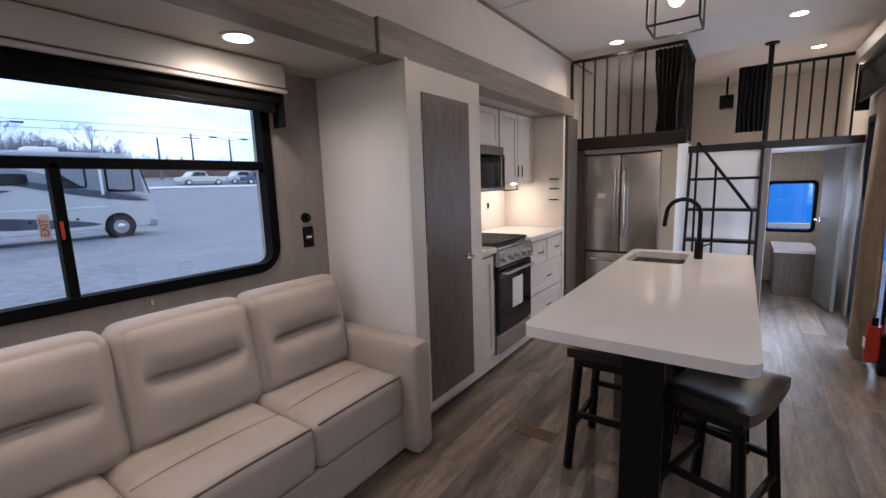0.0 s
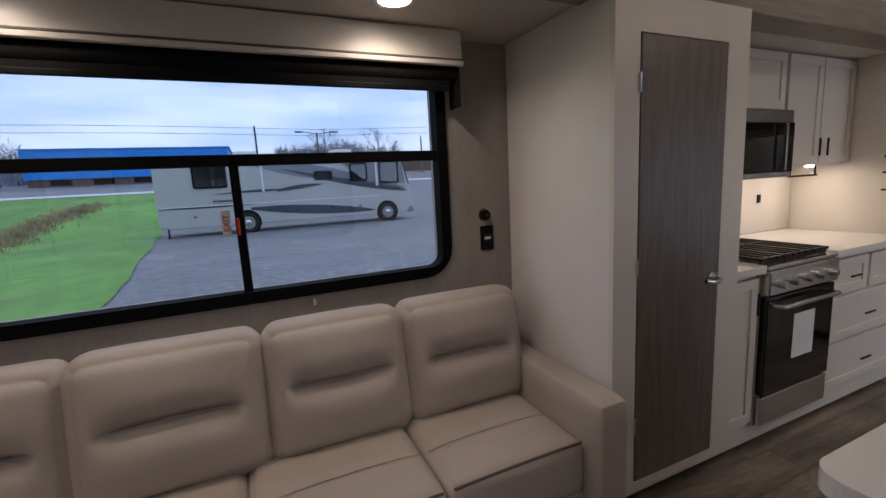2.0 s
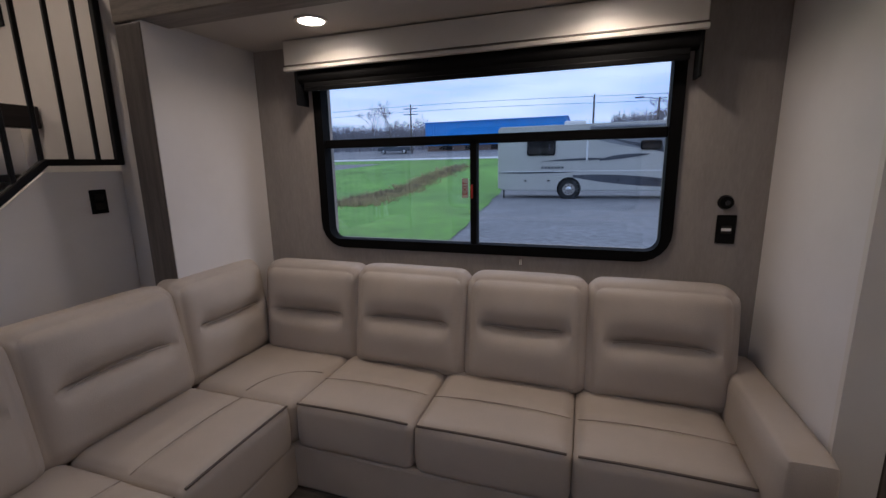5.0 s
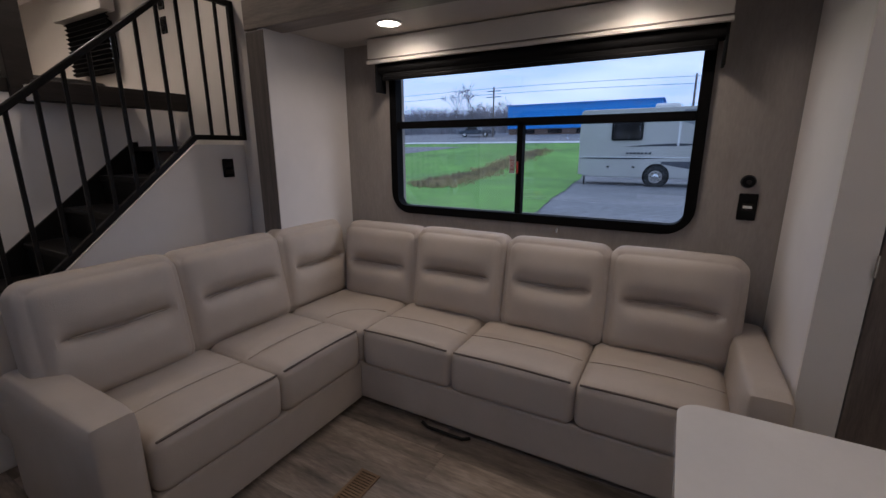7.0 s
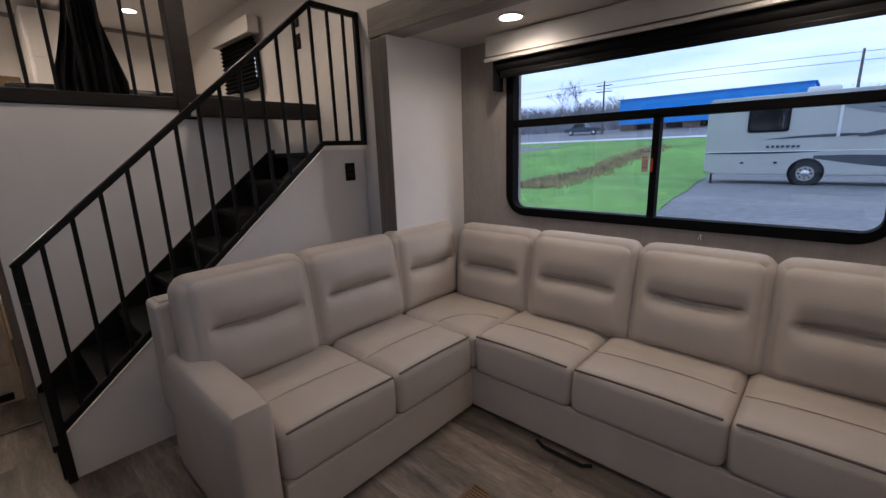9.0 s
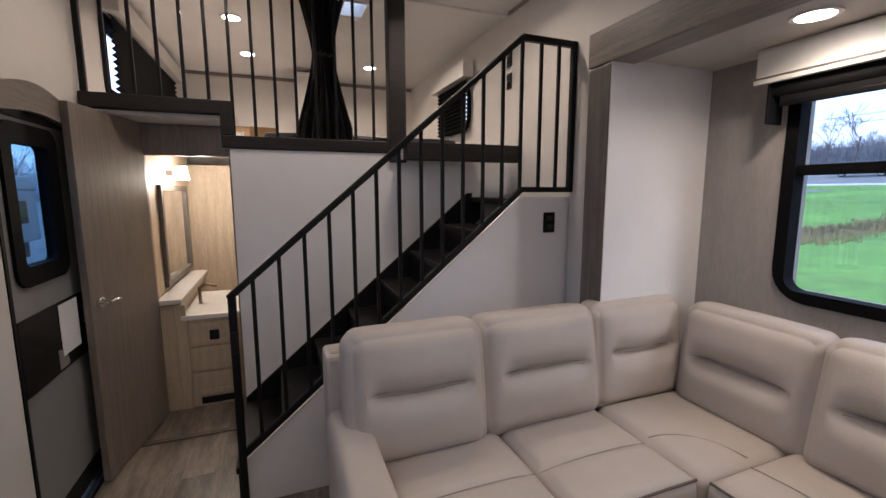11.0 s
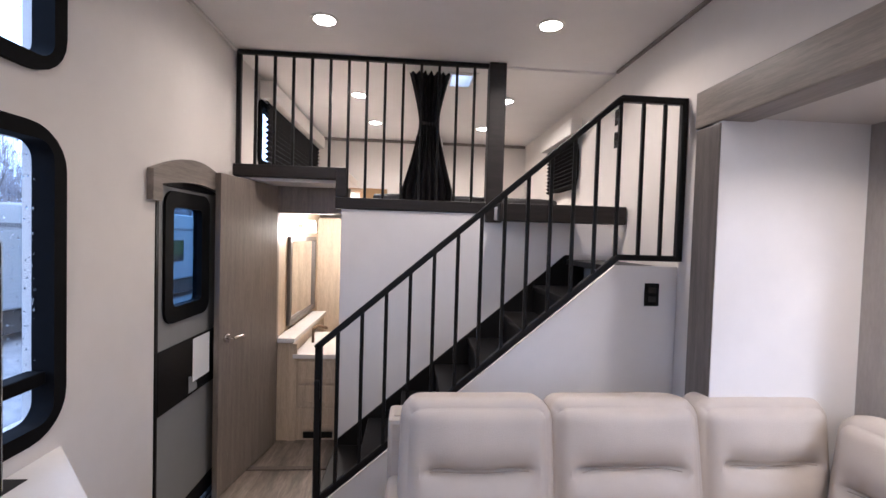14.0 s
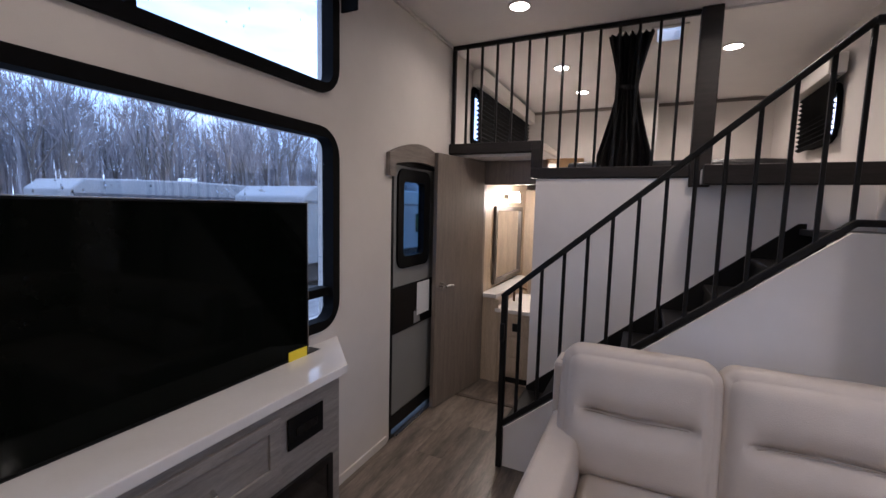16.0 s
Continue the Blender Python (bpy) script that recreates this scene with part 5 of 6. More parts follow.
# glass side door with curtain, shade and extinguisher
sd = tagged(new("door_4"), "glazed sliding side door with dark blue frame", "door", kind="structure")
part("frame", ring([(4.7, 0.02), (5.95, 0.02), (5.95, 1.95), (4.7, 1.95)], [(4.76, 0.08), (5.89, 0.08), (5.89, 1.89), (4.76, 1.89)], EAST - 0.01, EAST + 0.08, "x"), BLACKPLASTIC, sd)
part("mullion", box(EAST + 0.01, EAST + 0.05, 5.30, 5.35, 0.08, 1.89, 0.004), BLACKPLASTIC, sd)
pn = part("pane", box(EAST + 0.035, EAST + 0.039, 4.72, 5.93, 0.04, 1.93), GLASS, sd)
pn.visible_shadow = False
hanging_curtain("side_curtain", "beige curtain drawn aside by the glass door", 4.62, 5.02, EAST - 0.10, 0.03, 2.02, BEIGECLOTH, 0.75, 0.45, 6, "y")
roller_shade(EAST - 0.02, -1, 4.1, 5.9, 2.10, 2.42, "wide black shade above the side door")
vb = thing("shade_valance", "cream valance above the side shade", "valance")
part("board", box(EAST - 0.14, EAST - 0.003, 4.0, 6.0, 2.45, 2.56, 0.005), CREAM, vb)
fe = thing("fire_extinguisher", "small red fire extinguisher fixed beside the curtain", "extinguisher")
part("bottle", tube((EAST - 0.09, 4.50, 0.10), (EAST - 0.09, 4.50, 0.36), 0.045, 0.042, 18), RED, fe, smooth=True)
part("valve", tube((EAST - 0.09, 4.50, 0.36), (EAST - 0.09, 4.50, 0.42), 0.018), BLACK, fe)
part("label", slab([(4.47, 0.19), (4.53, 0.19), (4.53, 0.26), (4.47, 0.26)], EAST - 0.139, EAST - 0.134, 0, "x"), PAPER, fe)
part("bracket", box(EAST - 0.05, EAST - 0.001, 4.46, 4.54, 0.0, 0.30, 0.003), BLACK, fe)


def lantern():
    l = thing("ceiling_lantern", "square black lantern ceiling light with glass sides, lit", "ceiling light")
    x, y, z0, z1, w = -0.27, 3.50, 2.38, CEIL, 0.14
    part("canopy", box(x - w, x + w, y - w, y + w, z1 - 0.02, z1 - 0.001, 0.004), BLACK, l)
    for sx in (-1, 1):
        for sy in (-1, 1):
            part("upright", bar((x + sx * w, y + sy * w, z0), (x + sx * w, y + sy * w, z1 - 0.02), 0.012, 0.012), BLACK, l)
        part("rim", bar((x + sx * w, y - w, z0), (x + sx * w, y + w, z0), 0.012, 0.012), BLACK, l)
        part("rim", bar((x - w, y + sx * w, z0), (x + w, y + sx * w, z0), 0.012, 0.012), BLACK, l)
        part("pane", box(x + sx * w - 0.002, x + sx * w + 0.002, y - w + 0.006, y + w - 0.006, z0 + 0.006, z1 - 0.02), GLASS, l)
    b = bmesh.new()
    bmesh.ops.create_uvsphere(b, u_segments=16, v_segments=10, radius=0.045, matrix=Matrix.Translation((x, y, 2.55)))
    part("bulb", b, BULB_GLOW, l, smooth=True)
    part("bulb_holder", tube((x, y, 2.59), (x, y, z1 - 0.02), 0.015), BLACK, l)
    lamp = new("lamp", bpy.data.lights.new("lantern_lamp", "POINT"))
    lamp.data.energy, lamp.data.color, lamp.data.shadow_soft_size = 16, WARM, 0.04
    lamp.parent, lamp.matrix_basis = l, Matrix.Translation((x, y, 2.48))


lantern()
sp = thing("ceiling_speaker", "small black speaker box hung from the far ceiling", "speaker")
part("box", box(-0.20, -0.04, 7.45, 7.60, 2.36, 2.53, 0.01), BLACKPLASTIC, sp)
part("bracket", tube((-0.12, 7.52, 2.53), (-0.12, 7.52, CEIL - 0.001), 0.015), BLACK, sp)

# daylight in the glazed side door and the bedroom window
for name, at, target, w, h, watts in (("door_daylight", (EAST + 0.03, 5.40, 1.0), (-1, 5.40, 0.7), 1.0, 1.7, 36), ("bedroom_daylight", (0.66, 7.58, 1.07), (0.66, 5, 0.6), 0.42, 0.55, 6)):
    lamp = new(name, bpy.data.lights.new(name, "AREA"))
    lamp.data.shape, lamp.data.size, lamp.data.size_y, lamp.data.energy, lamp.data.color = "RECTANGLE", w, h, watts, (0.75, 0.86, 1.0)
    lamp.matrix_world = look(at, target)


# ---- outside ----
GROUND = -0.45


def land(x):
    return GROUND + (0.105 * min(50.0, max(0.0, -27 - x)))


def ground_sheet():
    bm = bmesh.new()
    xs = [-900, -300, -120, -77, -70, -60, -50, -40, -33, -27, -20, -10, -2.3, 1.4, 20, 60, 300, 900]
    ys = [-900, -300, -100, -50, -20, 0, 20, 50, 100, 300, 900]
    g = [[bm.verts.new((x, y, land(x) - (0.25 if -2.3 <= x <= 1.4 else 0))) for y in ys] for x in xs]
    for i in range(len(xs) - 1):
        for j in range(len(ys) - 1):
            bm.faces.new((g[i][j], g[i + 1][j], g[i + 1][j + 1], g[i][j + 1]))
    structure("ground", bm, GRAVEL)


ground_sheet()


def strip(name, mat, xs, ya, yb, lift):
    bm = bmesh.new()
    prev = None
    for x in xs:
        row = [bm.verts.new((x, f(x), land(x) + lift)) for f in (ya, yb)]
        if prev:
            bm.faces.new((prev[0], row[0], row[1], prev[1]))
        prev = row
    structure(name, bm, mat)


edge = lambda x: -1.9 + (x + 10.6) * 0.115 + 0.05 * math.sin(x * 0.9) + 0.02 * math.sin(x * 2.9)
XS = [-4 - 0.4 * i for i in range(0, 58)] + [-28.0, -34, -40, -44, -49.5]
strip("ground_grass", GRASS, XS, lambda x: -70.0, edge, 0.03)
strip("road", ASPHALT, [-51.6, -58], lambda x: -120.0, lambda x: 120.0, 0.04)
strip("kerb_line", KERB, [-49.6, -51.5], lambda x: -120.0, lambda x: 120.0, 0.06)
strip("pavement_lot", ASPHALT, [-39.0, -42, -45.5], lambda x: -90.0, lambda x: -24.5 + (x + 39.0) * -0.5, 0.06)


def tufts(name, n, seed, place, size, mat, label):
    rnd = random.Random(seed)
    bm = bmesh.new()
    for _ in range(n):
        x, y = place(rnd)
        z = land(x)
        h = size * rnd.uniform(0.5, 1.3)
        for _ in range(7):
            a = rnd.uniform(0, 6.28)
            lean = rnd.uniform(0.1, 0.5) * h
            w = 0.012
            dx, dy = math.cos(a), math.sin(a)
            v = [bm.verts.new(q) for q in ((x - dy * w, y + dx * w, z), (x + dy * w, y - dx * w, z), (x + dx * lean, y + dy * lean, z + h))]
            bm.faces.new(v)
    tagged(part(name, bm, mat), label, "weeds", kind="stuff")


WEED_LINE = [(-17.5, -9.2), (-20.5, -9.7), (-25.5, -10.5), (-31.0, -10.9), (-37.0, -10.8), (-41.5, -10.6)]


def weed_place(r):
    t = r.random() * (len(WEED_LINE) - 1.001)
    a, b, f = WEED_LINE[int(t)], WEED_LINE[int(t) + 1], t - int(t)
    return a[0] + (b[0] - a[0]) * f + r.gauss(0, 0.4), a[1] + (b[1] - a[1]) * f + r.gauss(0, 0.6) + 0.35 * math.sin(t * 9)


tufts("dry_weeds", 3800, 3, weed_place, 0.26, DRYGRASS, "strip of dry brown weeds across the grass")
tufts("brown_brush", 420, 4, lambda r: (lambda p: (round(p[0] / 2.2) * 2.2 + r.gauss(0, 0.35), p[1] * 0.5 - 5.1 + 0.25 * r.gauss(0, 1)))(weed_place(r)), 0.45, BRUSH, "dark brown brush among the dry weeds")


def wheel(parent, x, y, z, r, side):
    w = part("wheel", tube((x, y, z), (x - 0.28 * side, y, z), r, seg=28), TYRE, parent, "black tyre", smooth=True)
    part("rim", tube((x + 0.012 * side, y, z), (x - 0.02 * side, y, z), r * 0.62, seg=24), CHROME, w, "chrome wheel cover", smooth=True)
    part("hub", tube((x + 0.05 * side, y, z), (x + 0.01 * side, y, z), r * 0.2, r * 0.3, 16), STEEL, w, smooth=True)
    for k in range(8):
        a = k * math.pi / 4
        part("hole", tube((x + 0.016 * side, y + r * 0.43 * math.cos(a), z + r * 0.43 * math.sin(a)), (x + 0.012 * side, y + r * 0.43 * math.cos(a), z + r * 0.43 * math.sin(a)), r * 0.07, seg=8), BLACK, w)


def motorhome():
    m = thing("motorhome", "long white motorhome with grey swoosh stripes, parked on gravel", "motorhome")
    X, y0, y1, g = -23.0, -3.15, 9.1, GROUND
    prof = [(y0, g + 0.55), (y0, g + 3.6), (y0 + 0.15, g + 3.75), (y1 - 1.0, g + 3.75), (y1 - 0.45, g + 3.5), (y1 - 0.1, g + 2.0), (y1, g + 1.1), (y1, g + 0.5), (y1 - 0.5, g + 0.42), (y0 + 0.6, g + 0.42)]
    part("body", slab(prof, X - 2.5, X, 0.04, "x"), COACH, m)

    def decal(pts, mat, k=0):
        part("stripe", slab(pts, X + 0.006 + 0.004 * k, X + 0.009 + 0.004 * k, 0, "x"), mat, m, "painted swoosh stripe")

    def swoosh(ya, za, yb, zb, sag, w0, w1, mat, k):
        up, dn = [], []
        for i in range(17):
            f = i / 16
            y, z = ya + (yb - ya) * f, za + (zb - za) * f + sag * math.sin(math.pi * f) * (1 - f * 0.5)
            w = (w0 + (w1 - w0) * f) * math.sin(math.pi * min(1, max(0.03, f))) ** 0.6
            up.append((y, g + z + w / 2)), dn.append((y, g + z - w / 2))
        decal(dn + up[::-1], mat, k)
    swoosh(0.75, 1.16, 7.0, 0.66, 0.0, 0.50, 0.42, COACHGREY, 0)
    swoosh(-3.1, 1.36, 1.1, 1.40, 0.0, 0.10, 0.14, COACHGREY, 1)
    swoosh(-0.9, 1.92, 2.3, 2.02, 0.04, 0.05, 0.16, COACHGREY, 2)
    swoosh(0.9, 3.35, 8.9, 1.75, 0.10, 1.0, 0.30, COACHTAN, 3)
    swoosh(2.4, 3.0, 8.9, 1.62, -0.1, 0.18, 0.42, COACHGREY, 4)
    swoosh(2.0, 1.95, 4.3, 2.2, 0.05, 0.26, 0.14, COACHGREY, 5)
    decal([(4.9, g + 3.55), (8.6, g + 3.55), (8.75, g + 2.0), (6.4, g + 2.35)], COACHTAN, 6)
    for k in range(7):
        part("lettering_bar", box(X + 0.03, X + 0.034, -0.85 + k * 0.17, -0.74 + k * 0.17, g + 1.56, g + 1.66), COACHGREY, m)
    part("belt_trim", box(X + 0.002, X + 0.02, y0 + 0.05, 7.3, g + 1.40, g + 1.44), PAPER, m)
    for a, b, za, zb in ((-1.55, -0.2, 2.28, 3.25), (3.9, 4.75, 2.45, 2.8), (5.75, 6.6, 2.3, 3.15), (7.35, 8.35, 2.1, 3.2)):
        w = part("window", ring(round_rect(a - 0.05, b + 0.05, g + za - 0.05, g + zb + 0.05, 0.12), round_rect(a + 0.03, b - 0.03, g + za + 0.03, g + zb - 0.03, 0.08), X + 0.01, X + 0.045), BLACKPLASTIC, m)
        part("pane", box(X + 0.02, X + 0.032, a, b, g + za, g + zb), BLACKGLASS, w)
    part("windscreen", slab([(y1 - 0.5, g + 3.3), (y1 - 0.16, g + 1.95), (y1 - 0.1, g + 1.95), (y1 - 0.44, g + 3.35)], X - 2.3, X + 0.01, 0, "x"), BLACKGLASS, m)
    part("door_edge", box(X + 0.034, X + 0.046, 1.35, 1.45, g + 1.95, g + 3.5), PAPER, m)
    part("door_edge", box(X + 0.034, X + 0.046, 7.1, 7.2, g + 1.95, g + 3.4), PAPER, m)
    for a in (-2.2, -1.0, 2.4, 4.1, 5.6):
        part("bay_door", box(X + 0.001, X + 0.004, a, a + 1.05, g + 0.5, g + 1.18), COACH, m)
        part("bay_latch", box(X + 0.034, X + 0.046, a + 0.48, a + 0.6, g + 0.9, g + 0.98), BLACK, m)
    part("bumper", box(X - 2.45, X + 0.02, y1 - 0.25, y1 + 0.08, g + 0.4, g + 0.72, 0.05), COACHTAN, m)
    for ya in (0.57, 7.65):
        part("wheel_arch", tube((X - 0.1, ya, g + 0.52), (X + 0.012, ya, g + 0.52), 0.60, seg=28), BLACK, m)
        wheel(m, X + 0.05, ya, g + 0.49, 0.49, 1)
    for ya in (0.2, 5.0):
        part("air_conditioner", box(X - 1.8, X - 0.8, ya, ya + 1.1, g + 3.75, g + 4.0, 0.1, 3), PAPER, m)
    part("awning_roll", tube((X + 0.08, 1.5, g + 3.55), (X + 0.08, 7.2, g + 3.55), 0.07), COACHTAN, m)
    part("mudflap", box(X - 0.3, X - 0.02, y0 + 0.3, y0 + 0.34, g + 0.02, g + 0.45), BLACK, m)


motorhome()


def warehouse():
    w = thing("warehouse", "long blue metal-clad commercial building in the distance", "building")
    x, y0, y1 = -63, -22.0, -1.6
    z = land(x)
    part("wall", box(x - 14, x, y0, y1, z, z + 0.85), BRICKDARK, w)
    part("cladding", box(x - 14.2, x + 0.2, y0 - 0.2, y1 + 0.2, z + 0.85, z + 4.15), BLUESTEEL, w, "blue sheet cladding")
    part("roof", box(x - 14.4, x + 0.4, y0 - 0.4, y1 + 0.4, z + 4.15, z + 4.28), BLUESTEEL, w)
    for k in range(10):
        part("cladding_rib", box(x + 0.2, x + 0.27, y0 + 1 + k * 2.1, y0 + 1.12 + k * 2.1, z + 0.9, z + 4.1), BLUESTEEL, w)
    for k in range(5):
        part("window", box(x, x + 0.05, y0 + 2 + k * 4, y0 + 4 + k * 4, z + 0.15, z + 0.75), BLACKGLASS, w)
    part("vent", tube((x - 4, -12, z + 4.0), (x - 4, -12, z + 4.7), 0.15), STEEL, w)


warehouse()


def bare_tree(bm_trunk, bm_twigs, rnd, x, y, z, h, spread, thin=0.02):
    def branch(p, d, L, r, depth):
        q = p + d * L
        add_tube(bm_trunk if depth < 2 else bm_twigs, p, q, max(r, thin), max(r * 0.6, thin * 0.7), 5 if depth < 2 else 3)
        if depth >= 4:
            return
        for _ in range(3 if depth else 5):
            nd = (d + Vector((rnd.gauss(0, spread), rnd.gauss(0, spread), rnd.gauss(0.15, 0.25)))).normalized()
            branch(p + d * L * rnd.uniform(0.5, 1.0), nd, L * rnd.uniform(0.5, 0.75), r * 0.5, depth + 1)
    branch(Vector((x, y, z)), Vector((rnd.gauss(0, 0.05), rnd.gauss(0, 0.05), 1)).normalized(), h * 0.42, h * 0.012, 0)


def tree(name, x, y, h, seed, spread=0.45):
    rnd = random.Random(seed)
    a, b = bmesh.new(), bmesh.new()
    bare_tree(a, b, rnd, 0, 0, 0, h, spread, 0.022)
    t = thing("bare_tree", "leafless winter tree in the distance", "tree", "bare trees", Matrix.Translation((x, y, land(x))))
    part("trunk", a, BARK, t)
    part("crown", b, TWIG, t, "bare twigs")
    return t


base_trees = [tree("t", -75, -34, 10.5, 11, 0.5), tree("t", -80, -40, 9.5, 12, 0.5), tree("t", -78, 13, 8, 13, 0.5), tree("t", -90, 26, 11, 14, 0.5)]
rt = random.Random(8)
for k in range(22):
    src = base_trees[k % 4]
    x = -rt.uniform(85, 120)
    y = rt.uniform(-75, -28) if k % 2 else rt.uniform(-10, 100)
    s = rt.uniform(0.6, 1.0)
    c = copy_thing(src, Matrix.Translation((x, y, land(x))) @ pose(0, 0, 0, 0, 0, rt.uniform(0, 360)))
    c.scale = (s, s, s)


def utility_pole(x, y, h, arms=1, lamp=False):
    p = thing("street_lamp" if lamp else "utility_pole", "tall pole with two lamp arms" if lamp else "wooden utility pole with crossarm", "pole")
    z = land(x)
    part("pole", tube((x, y, z), (x, y, z + h), 0.16, 0.11), BARK, p)
    if lamp:
        for s in (-1, 1):
            part("arm", bar((x, y, z + h - 0.2), (x, y + s * 1.7, z + h + 0.1), 0.08, 0.08), BARK, p)
            part("lamp_head", box(x - 0.15, x + 0.15, y + s * 2.2 - 0.5, y + s * 2.2 + 0.5, z + h, z + h + 0.18, 0.05), COACHGREY, p)
    else:
        for k in range(arms):
            part("crossarm", bar((x, y - 1.1, z + h - 0.6 - 0.8 * k), (x, y + 1.1, z + h - 0.6 - 0.8 * k), 0.12, 0.12), BARK, p)


utility_pole(-60, -23.4, 7.0, 2)
utility_pole(-60, 2.0, 6.8, 0)
utility_pole(-58, 9.3, 5.9, 1, True)
utility_pole(-62, 29.4, 6.2, 1)
utility_pole(-62, 25.2, 5.4, 0)
utility_pole(-58, 32.5, 5.7, 1, True)
wr = thing("power_lines", "thin overhead power lines between poles", "cable")
for dz in (0.0, 0.8):
    part("wire", wobble_tube([(-60, -80 + 7 * i, land(-60) + 6.3 - dz + 0.5 * abs(math.sin((i * 7 + 24) * math.pi / 57))) for i in range(26)], 0.025), BLACK, wr)


def car(x, y, col, seed, truck=False):
    c = thing("parked_car", "parked pickup truck far across the lot" if truck else "parked car far across the lot", "car", "parked cars")
    z = land(x)
    L = 5.3 if truck else 4.5
    prof = [(0, 0.45), (0.0, 0.95), (0.9, 1.05), (1.5, 1.65), (2.9, 1.65), (3.2 if truck else 3.9, 1.05), (L, 1.0), (L, 0.45)]
    part("body", slab([(y + u, z + v) for u, v in prof], x - 1.8, x, 0.06, "x"), material("car_paint", col, 0.3), c)
    part("window", slab([(y + 1.25, z + 1.1), (y + 1.6, z + 1.56), (y + 2.8, z + 1.56), (y + 2.95, z + 1.1)], x, x + 0.02, 0, "x"), BLACKGLASS, c)
    for u in (0.9, L - 0.95):
        wheel(c, x + 0.03, y + u, z + 0.36, 0.36, 1)


for x, y, col, truck in ((-53, 23.5, (0.62, 0.58, 0.5), True), (-54, 29.6, (0.55, 0.55, 0.56), False), (-53, 31.2, (0.05, 0.07, 0.14), True), (-53, 37.5, (0.5, 0.53, 0.56), False),
                         (-60, -29.0, (0.05, 0.06, 0.08), True)):
    car(x, y, col, 0, truck)
rb = thing("shop_building", "low brown brick building behind the parked cars", "building")
part("wall", box(-78, -66, 14, 75, land(-66), land(-66) + 2.2), BRICKDARK, rb)
part("roof", box(-78.4, -65.6, 13.6, 75.4, land(-66) + 2.2, land(-66) + 2.5), COACHTAN, rb)


def trailer(x0, x1, y0, y1, h, label):
    t = thing("travel_trailer", label, "trailer", "parked trailers")
    g = GROUND
    prof = [(y0, g + 0.5), (y0, g + h - 0.25)] + [(y0 + (y1 - y0) * f, g + h + 0.10 * math.sin(math.pi * f)) for f in (0.04, 0.2, 0.4, 0.6, 0.8, 0.96)] + [(y1, g + h - 0.25), (y1, g + 0.5)]
    part("body", slab(prof, x0, x1, 0.05, "x"), SIDING, t)
    for k in range(22):
        z = g + 0.6 + k * (h - 0.9) / 22
        part("siding_rib", box(x0 - 0.018, x0 - 0.001, y0 + 0.06, y1 - 0.06, z, z + 0.03), SIDING, t)
    n = max(2, int((y1 - y0) / 2.2))
    for k in range(n):
        a = y0 + (y1 - y0) * (k + 0.3) / n
        part("window", box(x0 - 0.03, x0 - 0.02, a, a + 0.8, g + h - 1.35, g + h - 0.7, 0.01), BLACKGLASS, t)
    part("skirt", box(x0 + 0.2, x1 - 0.2, y0 + 0.3, y1 - 0.3, g + 0.02, g + 0.5), TYRE, t)
    part("roof_vent", box(x0 + 0.6, x0 + 1.0, (y0 + y1) / 2, (y0 + y1) / 2 + 0.4, g + h + 0.09, g + h + 0.22, 0.03), PAPER, t)
    part("trim_band", box(x0 - 0.025, x0 - 0.002, y0 + 0.05, y1 - 0.05, g + h - 0.42, g + h - 0.34), COACHGREY, t)


trailer(12.0, 14.4, -11.1, -3.9, 2.45, "white travel trailer parked outside the east windows")
trailer(12.4, 14.8, -20.0, -11.6, 2.3, "white travel trailer parked beyond another")
trailer(12.5, 14.9, 0.3, 8.5, 2.8, "tall white trailer with grey roof edge")
trailer(7.0, 9.4, -15.5, -6.3, 2.4, "white trailer with ribbed siding beyond the entry door")


def winter_wood():
    rnd = random.Random(21)
    src = []
    for k in range(6):
        a, b = bmesh.new(), bmesh.new()
        bare_tree(a, b, rnd, 0, 0, 0, rnd.uniform(11, 14), 0.28)
        t = thing("bare_tree", "tall leafless tree in the dense winter wood", "tree", "winter wood", Matrix.Translation((38 + k, -60 + k * 9, GROUND)))
        part("trunk", a, BARK, t)
        part("crown", b, TWIG, t, "bare twigs")
        src.append(t)
    for k in range(130):
        x, y = rnd.uniform(34, 56), rnd.uniform(-95, 30)
        c = copy_thing(src[k % 6], Matrix.Translation((x, y, GROUND)) @ pose(0, 0, 0, 0, 0, rnd.uniform(0, 360)))
        s = rnd.uniform(0.85, 1.3) * (0.75 if y < -45 else 1)
        c.scale = (s, s, s)


winter_wood()


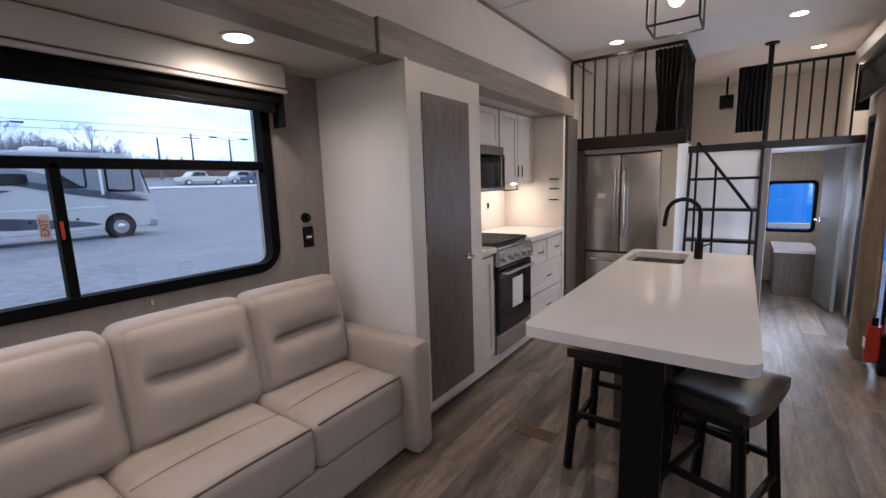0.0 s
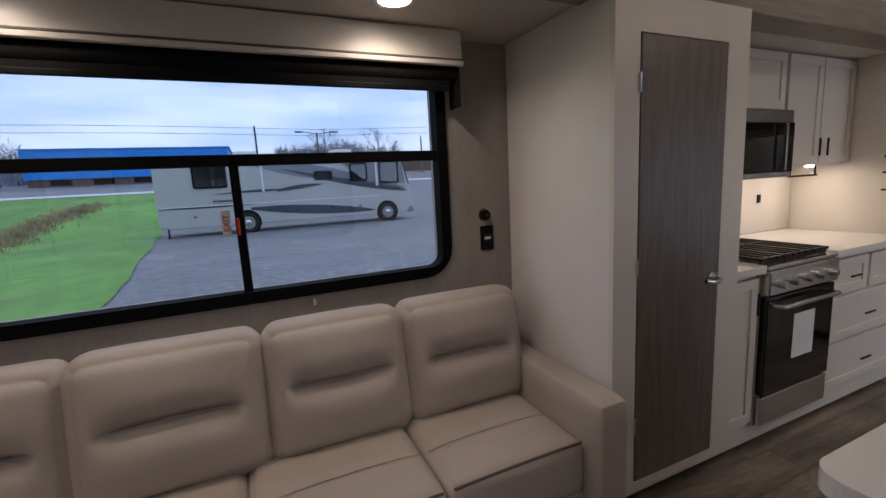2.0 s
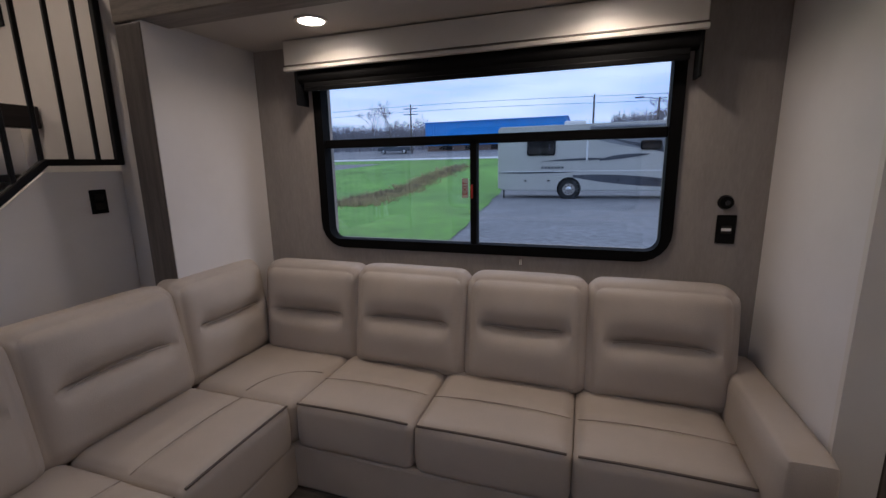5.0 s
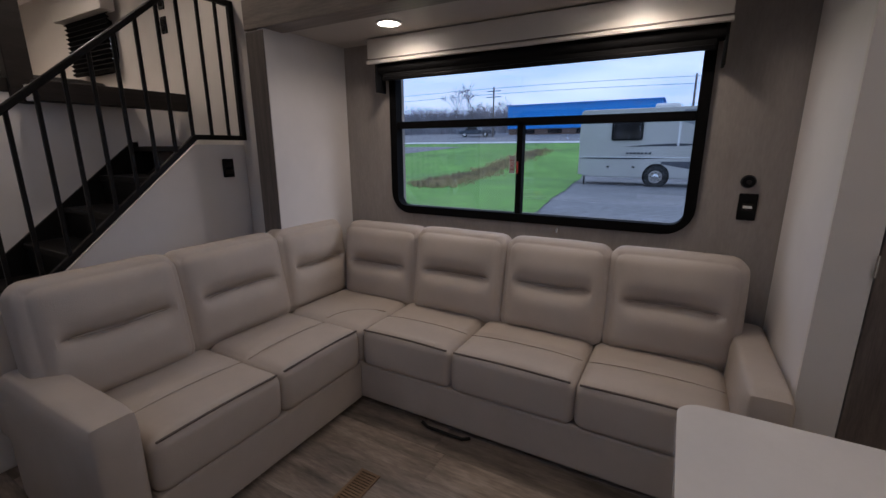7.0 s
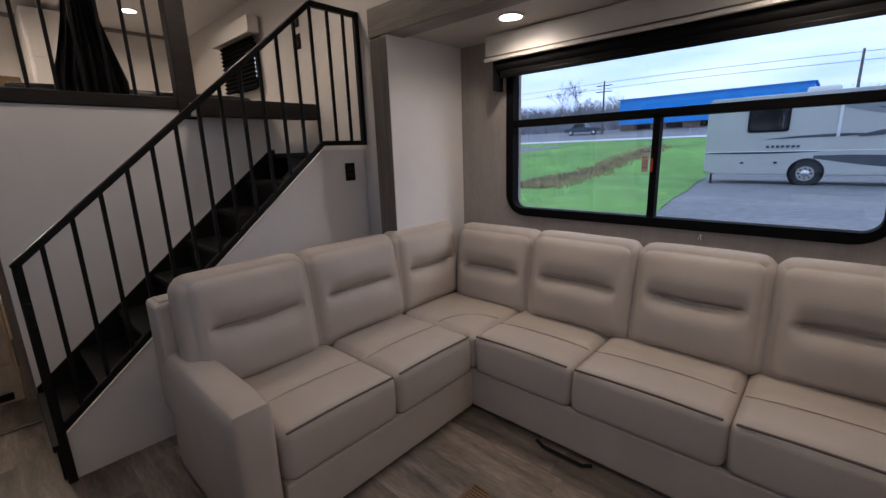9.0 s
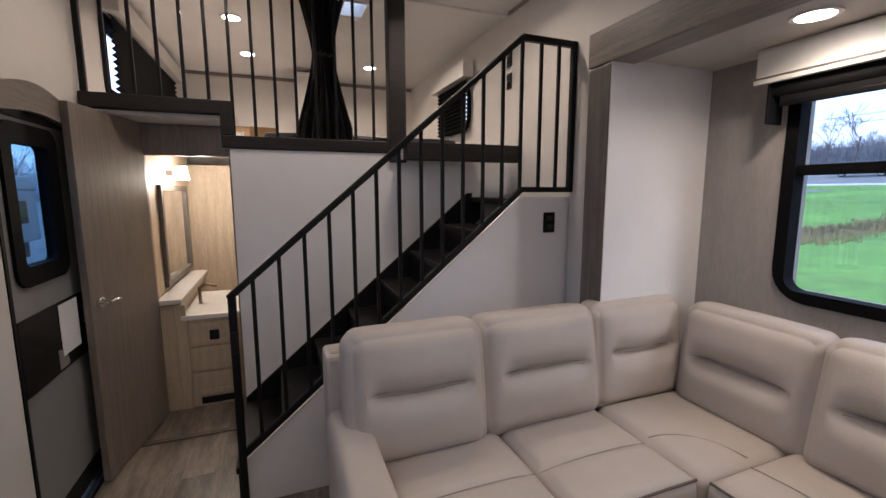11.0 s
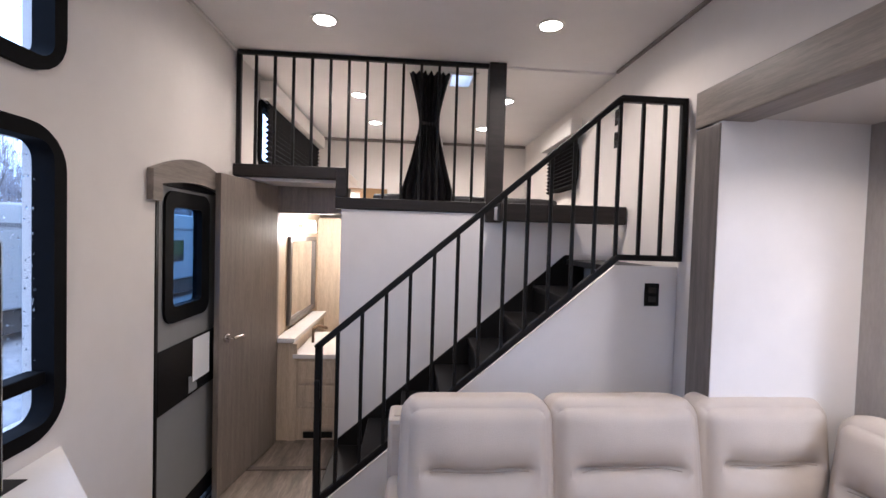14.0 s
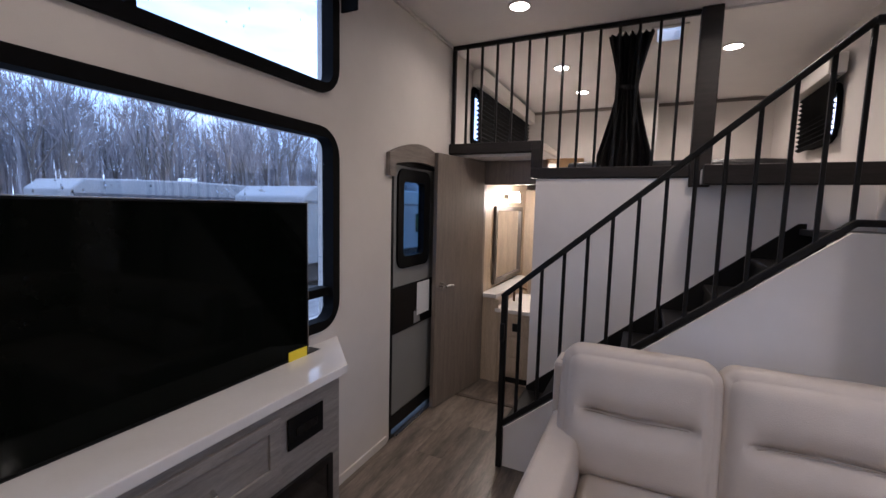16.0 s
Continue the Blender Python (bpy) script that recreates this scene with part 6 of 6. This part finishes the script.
def far_woods(name, x0, x1, ya, yb, base, h0, h1, n, seed, low=lambda y: 1.0):
    """Many thin stems and forking twigs, too many to count."""
    rnd = random.Random(seed)
    verts, faces = [], []

    def sliver(p, q, w):
        k = len(verts)
        verts.extend([(p[0], p[1] - w, p[2]), (p[0], p[1] + w, p[2]), q])
        faces.append((k, k + 1, k + 2))
    for _ in range(n):
        x, y = rnd.uniform(x0, x1), rnd.uniform(ya, yb)
        h = rnd.uniform(h0, h1) * low(y) * (0.85 + 0.25 * noise.noise(Vector((y * 0.09, 2, 0))))
        z = base(x)
        sliver((x, y, z), (x + rnd.gauss(0, 0.5), y + rnd.gauss(0, 0.5), z + h), 0.10)
        for _ in range(14):
            f = rnd.uniform(0.3, 0.97)
            L = h * 0.22 * (1.1 - f)
            sliver((x, y, z + h * f), (x + rnd.gauss(0, L), y + rnd.gauss(0, L), z + h * f + abs(rnd.gauss(0.6, 0.5)) * L * 2), 0.035)
    me = bpy.data.meshes.new(name)
    me.from_pydata(verts, [], faces)
    me.materials.append(TWIG)
    tagged(new(name, me), "dense grey winter woods behind the lot", "woods", kind="stuff")


far_woods("far_woods", 46, 66, -130, 40, lambda x: GROUND, 12, 18, 3200, 31, lambda y: 0.6 if y < -62 else 1.0)
far_woods("far_woods", -135, -112, -110, 160, land, 4, 8.5, 2200, 32)
far_woods("near_woods", -96, -78, -72, -27, land, 3.0, 6.0, 2400, 33)
far_woods("near_woods", -96, -84, 6, 30, land, 4.0, 7.0, 1000, 34)
far_woods("roadside_brush", -74, -66, -70, -23, land, 0.9, 1.7, 1500, 35)
bf = thing("blue_fence", "blue panel wall outside the bedroom window", "wall")
part("panel", box(-6, 8, 13.0, 13.1, GROUND, 1.9), BLUESTEEL, bf)


# ---- floor planks ----
def planks():
    floor = bpy.data.objects["floor"]
    rnd = random.Random(5)
    w, L = 0.18, 1.22
    me = bpy.data.meshes.new("plank")
    bm = box(-w / 2 + 0.0003, w / 2 - 0.0003, -L / 2 + 0.0003, L / 2 - 0.0003, -0.011, 0.0, 0.0006, 1)
    bm.to_mesh(me)
    bm.free()
    me.materials.append(PLANK)
    x = WEST + w / 2
    k = 0
    while x < EAST + 0.05:
        y = -3.2 + rnd.random() * L
        while y < 7.9:
            ob = new("plank", me)
            ob.parent = floor
            ob.matrix_basis = Matrix.Translation((x, y, 0))
            y += L
        x += w
        k += 1


planks()
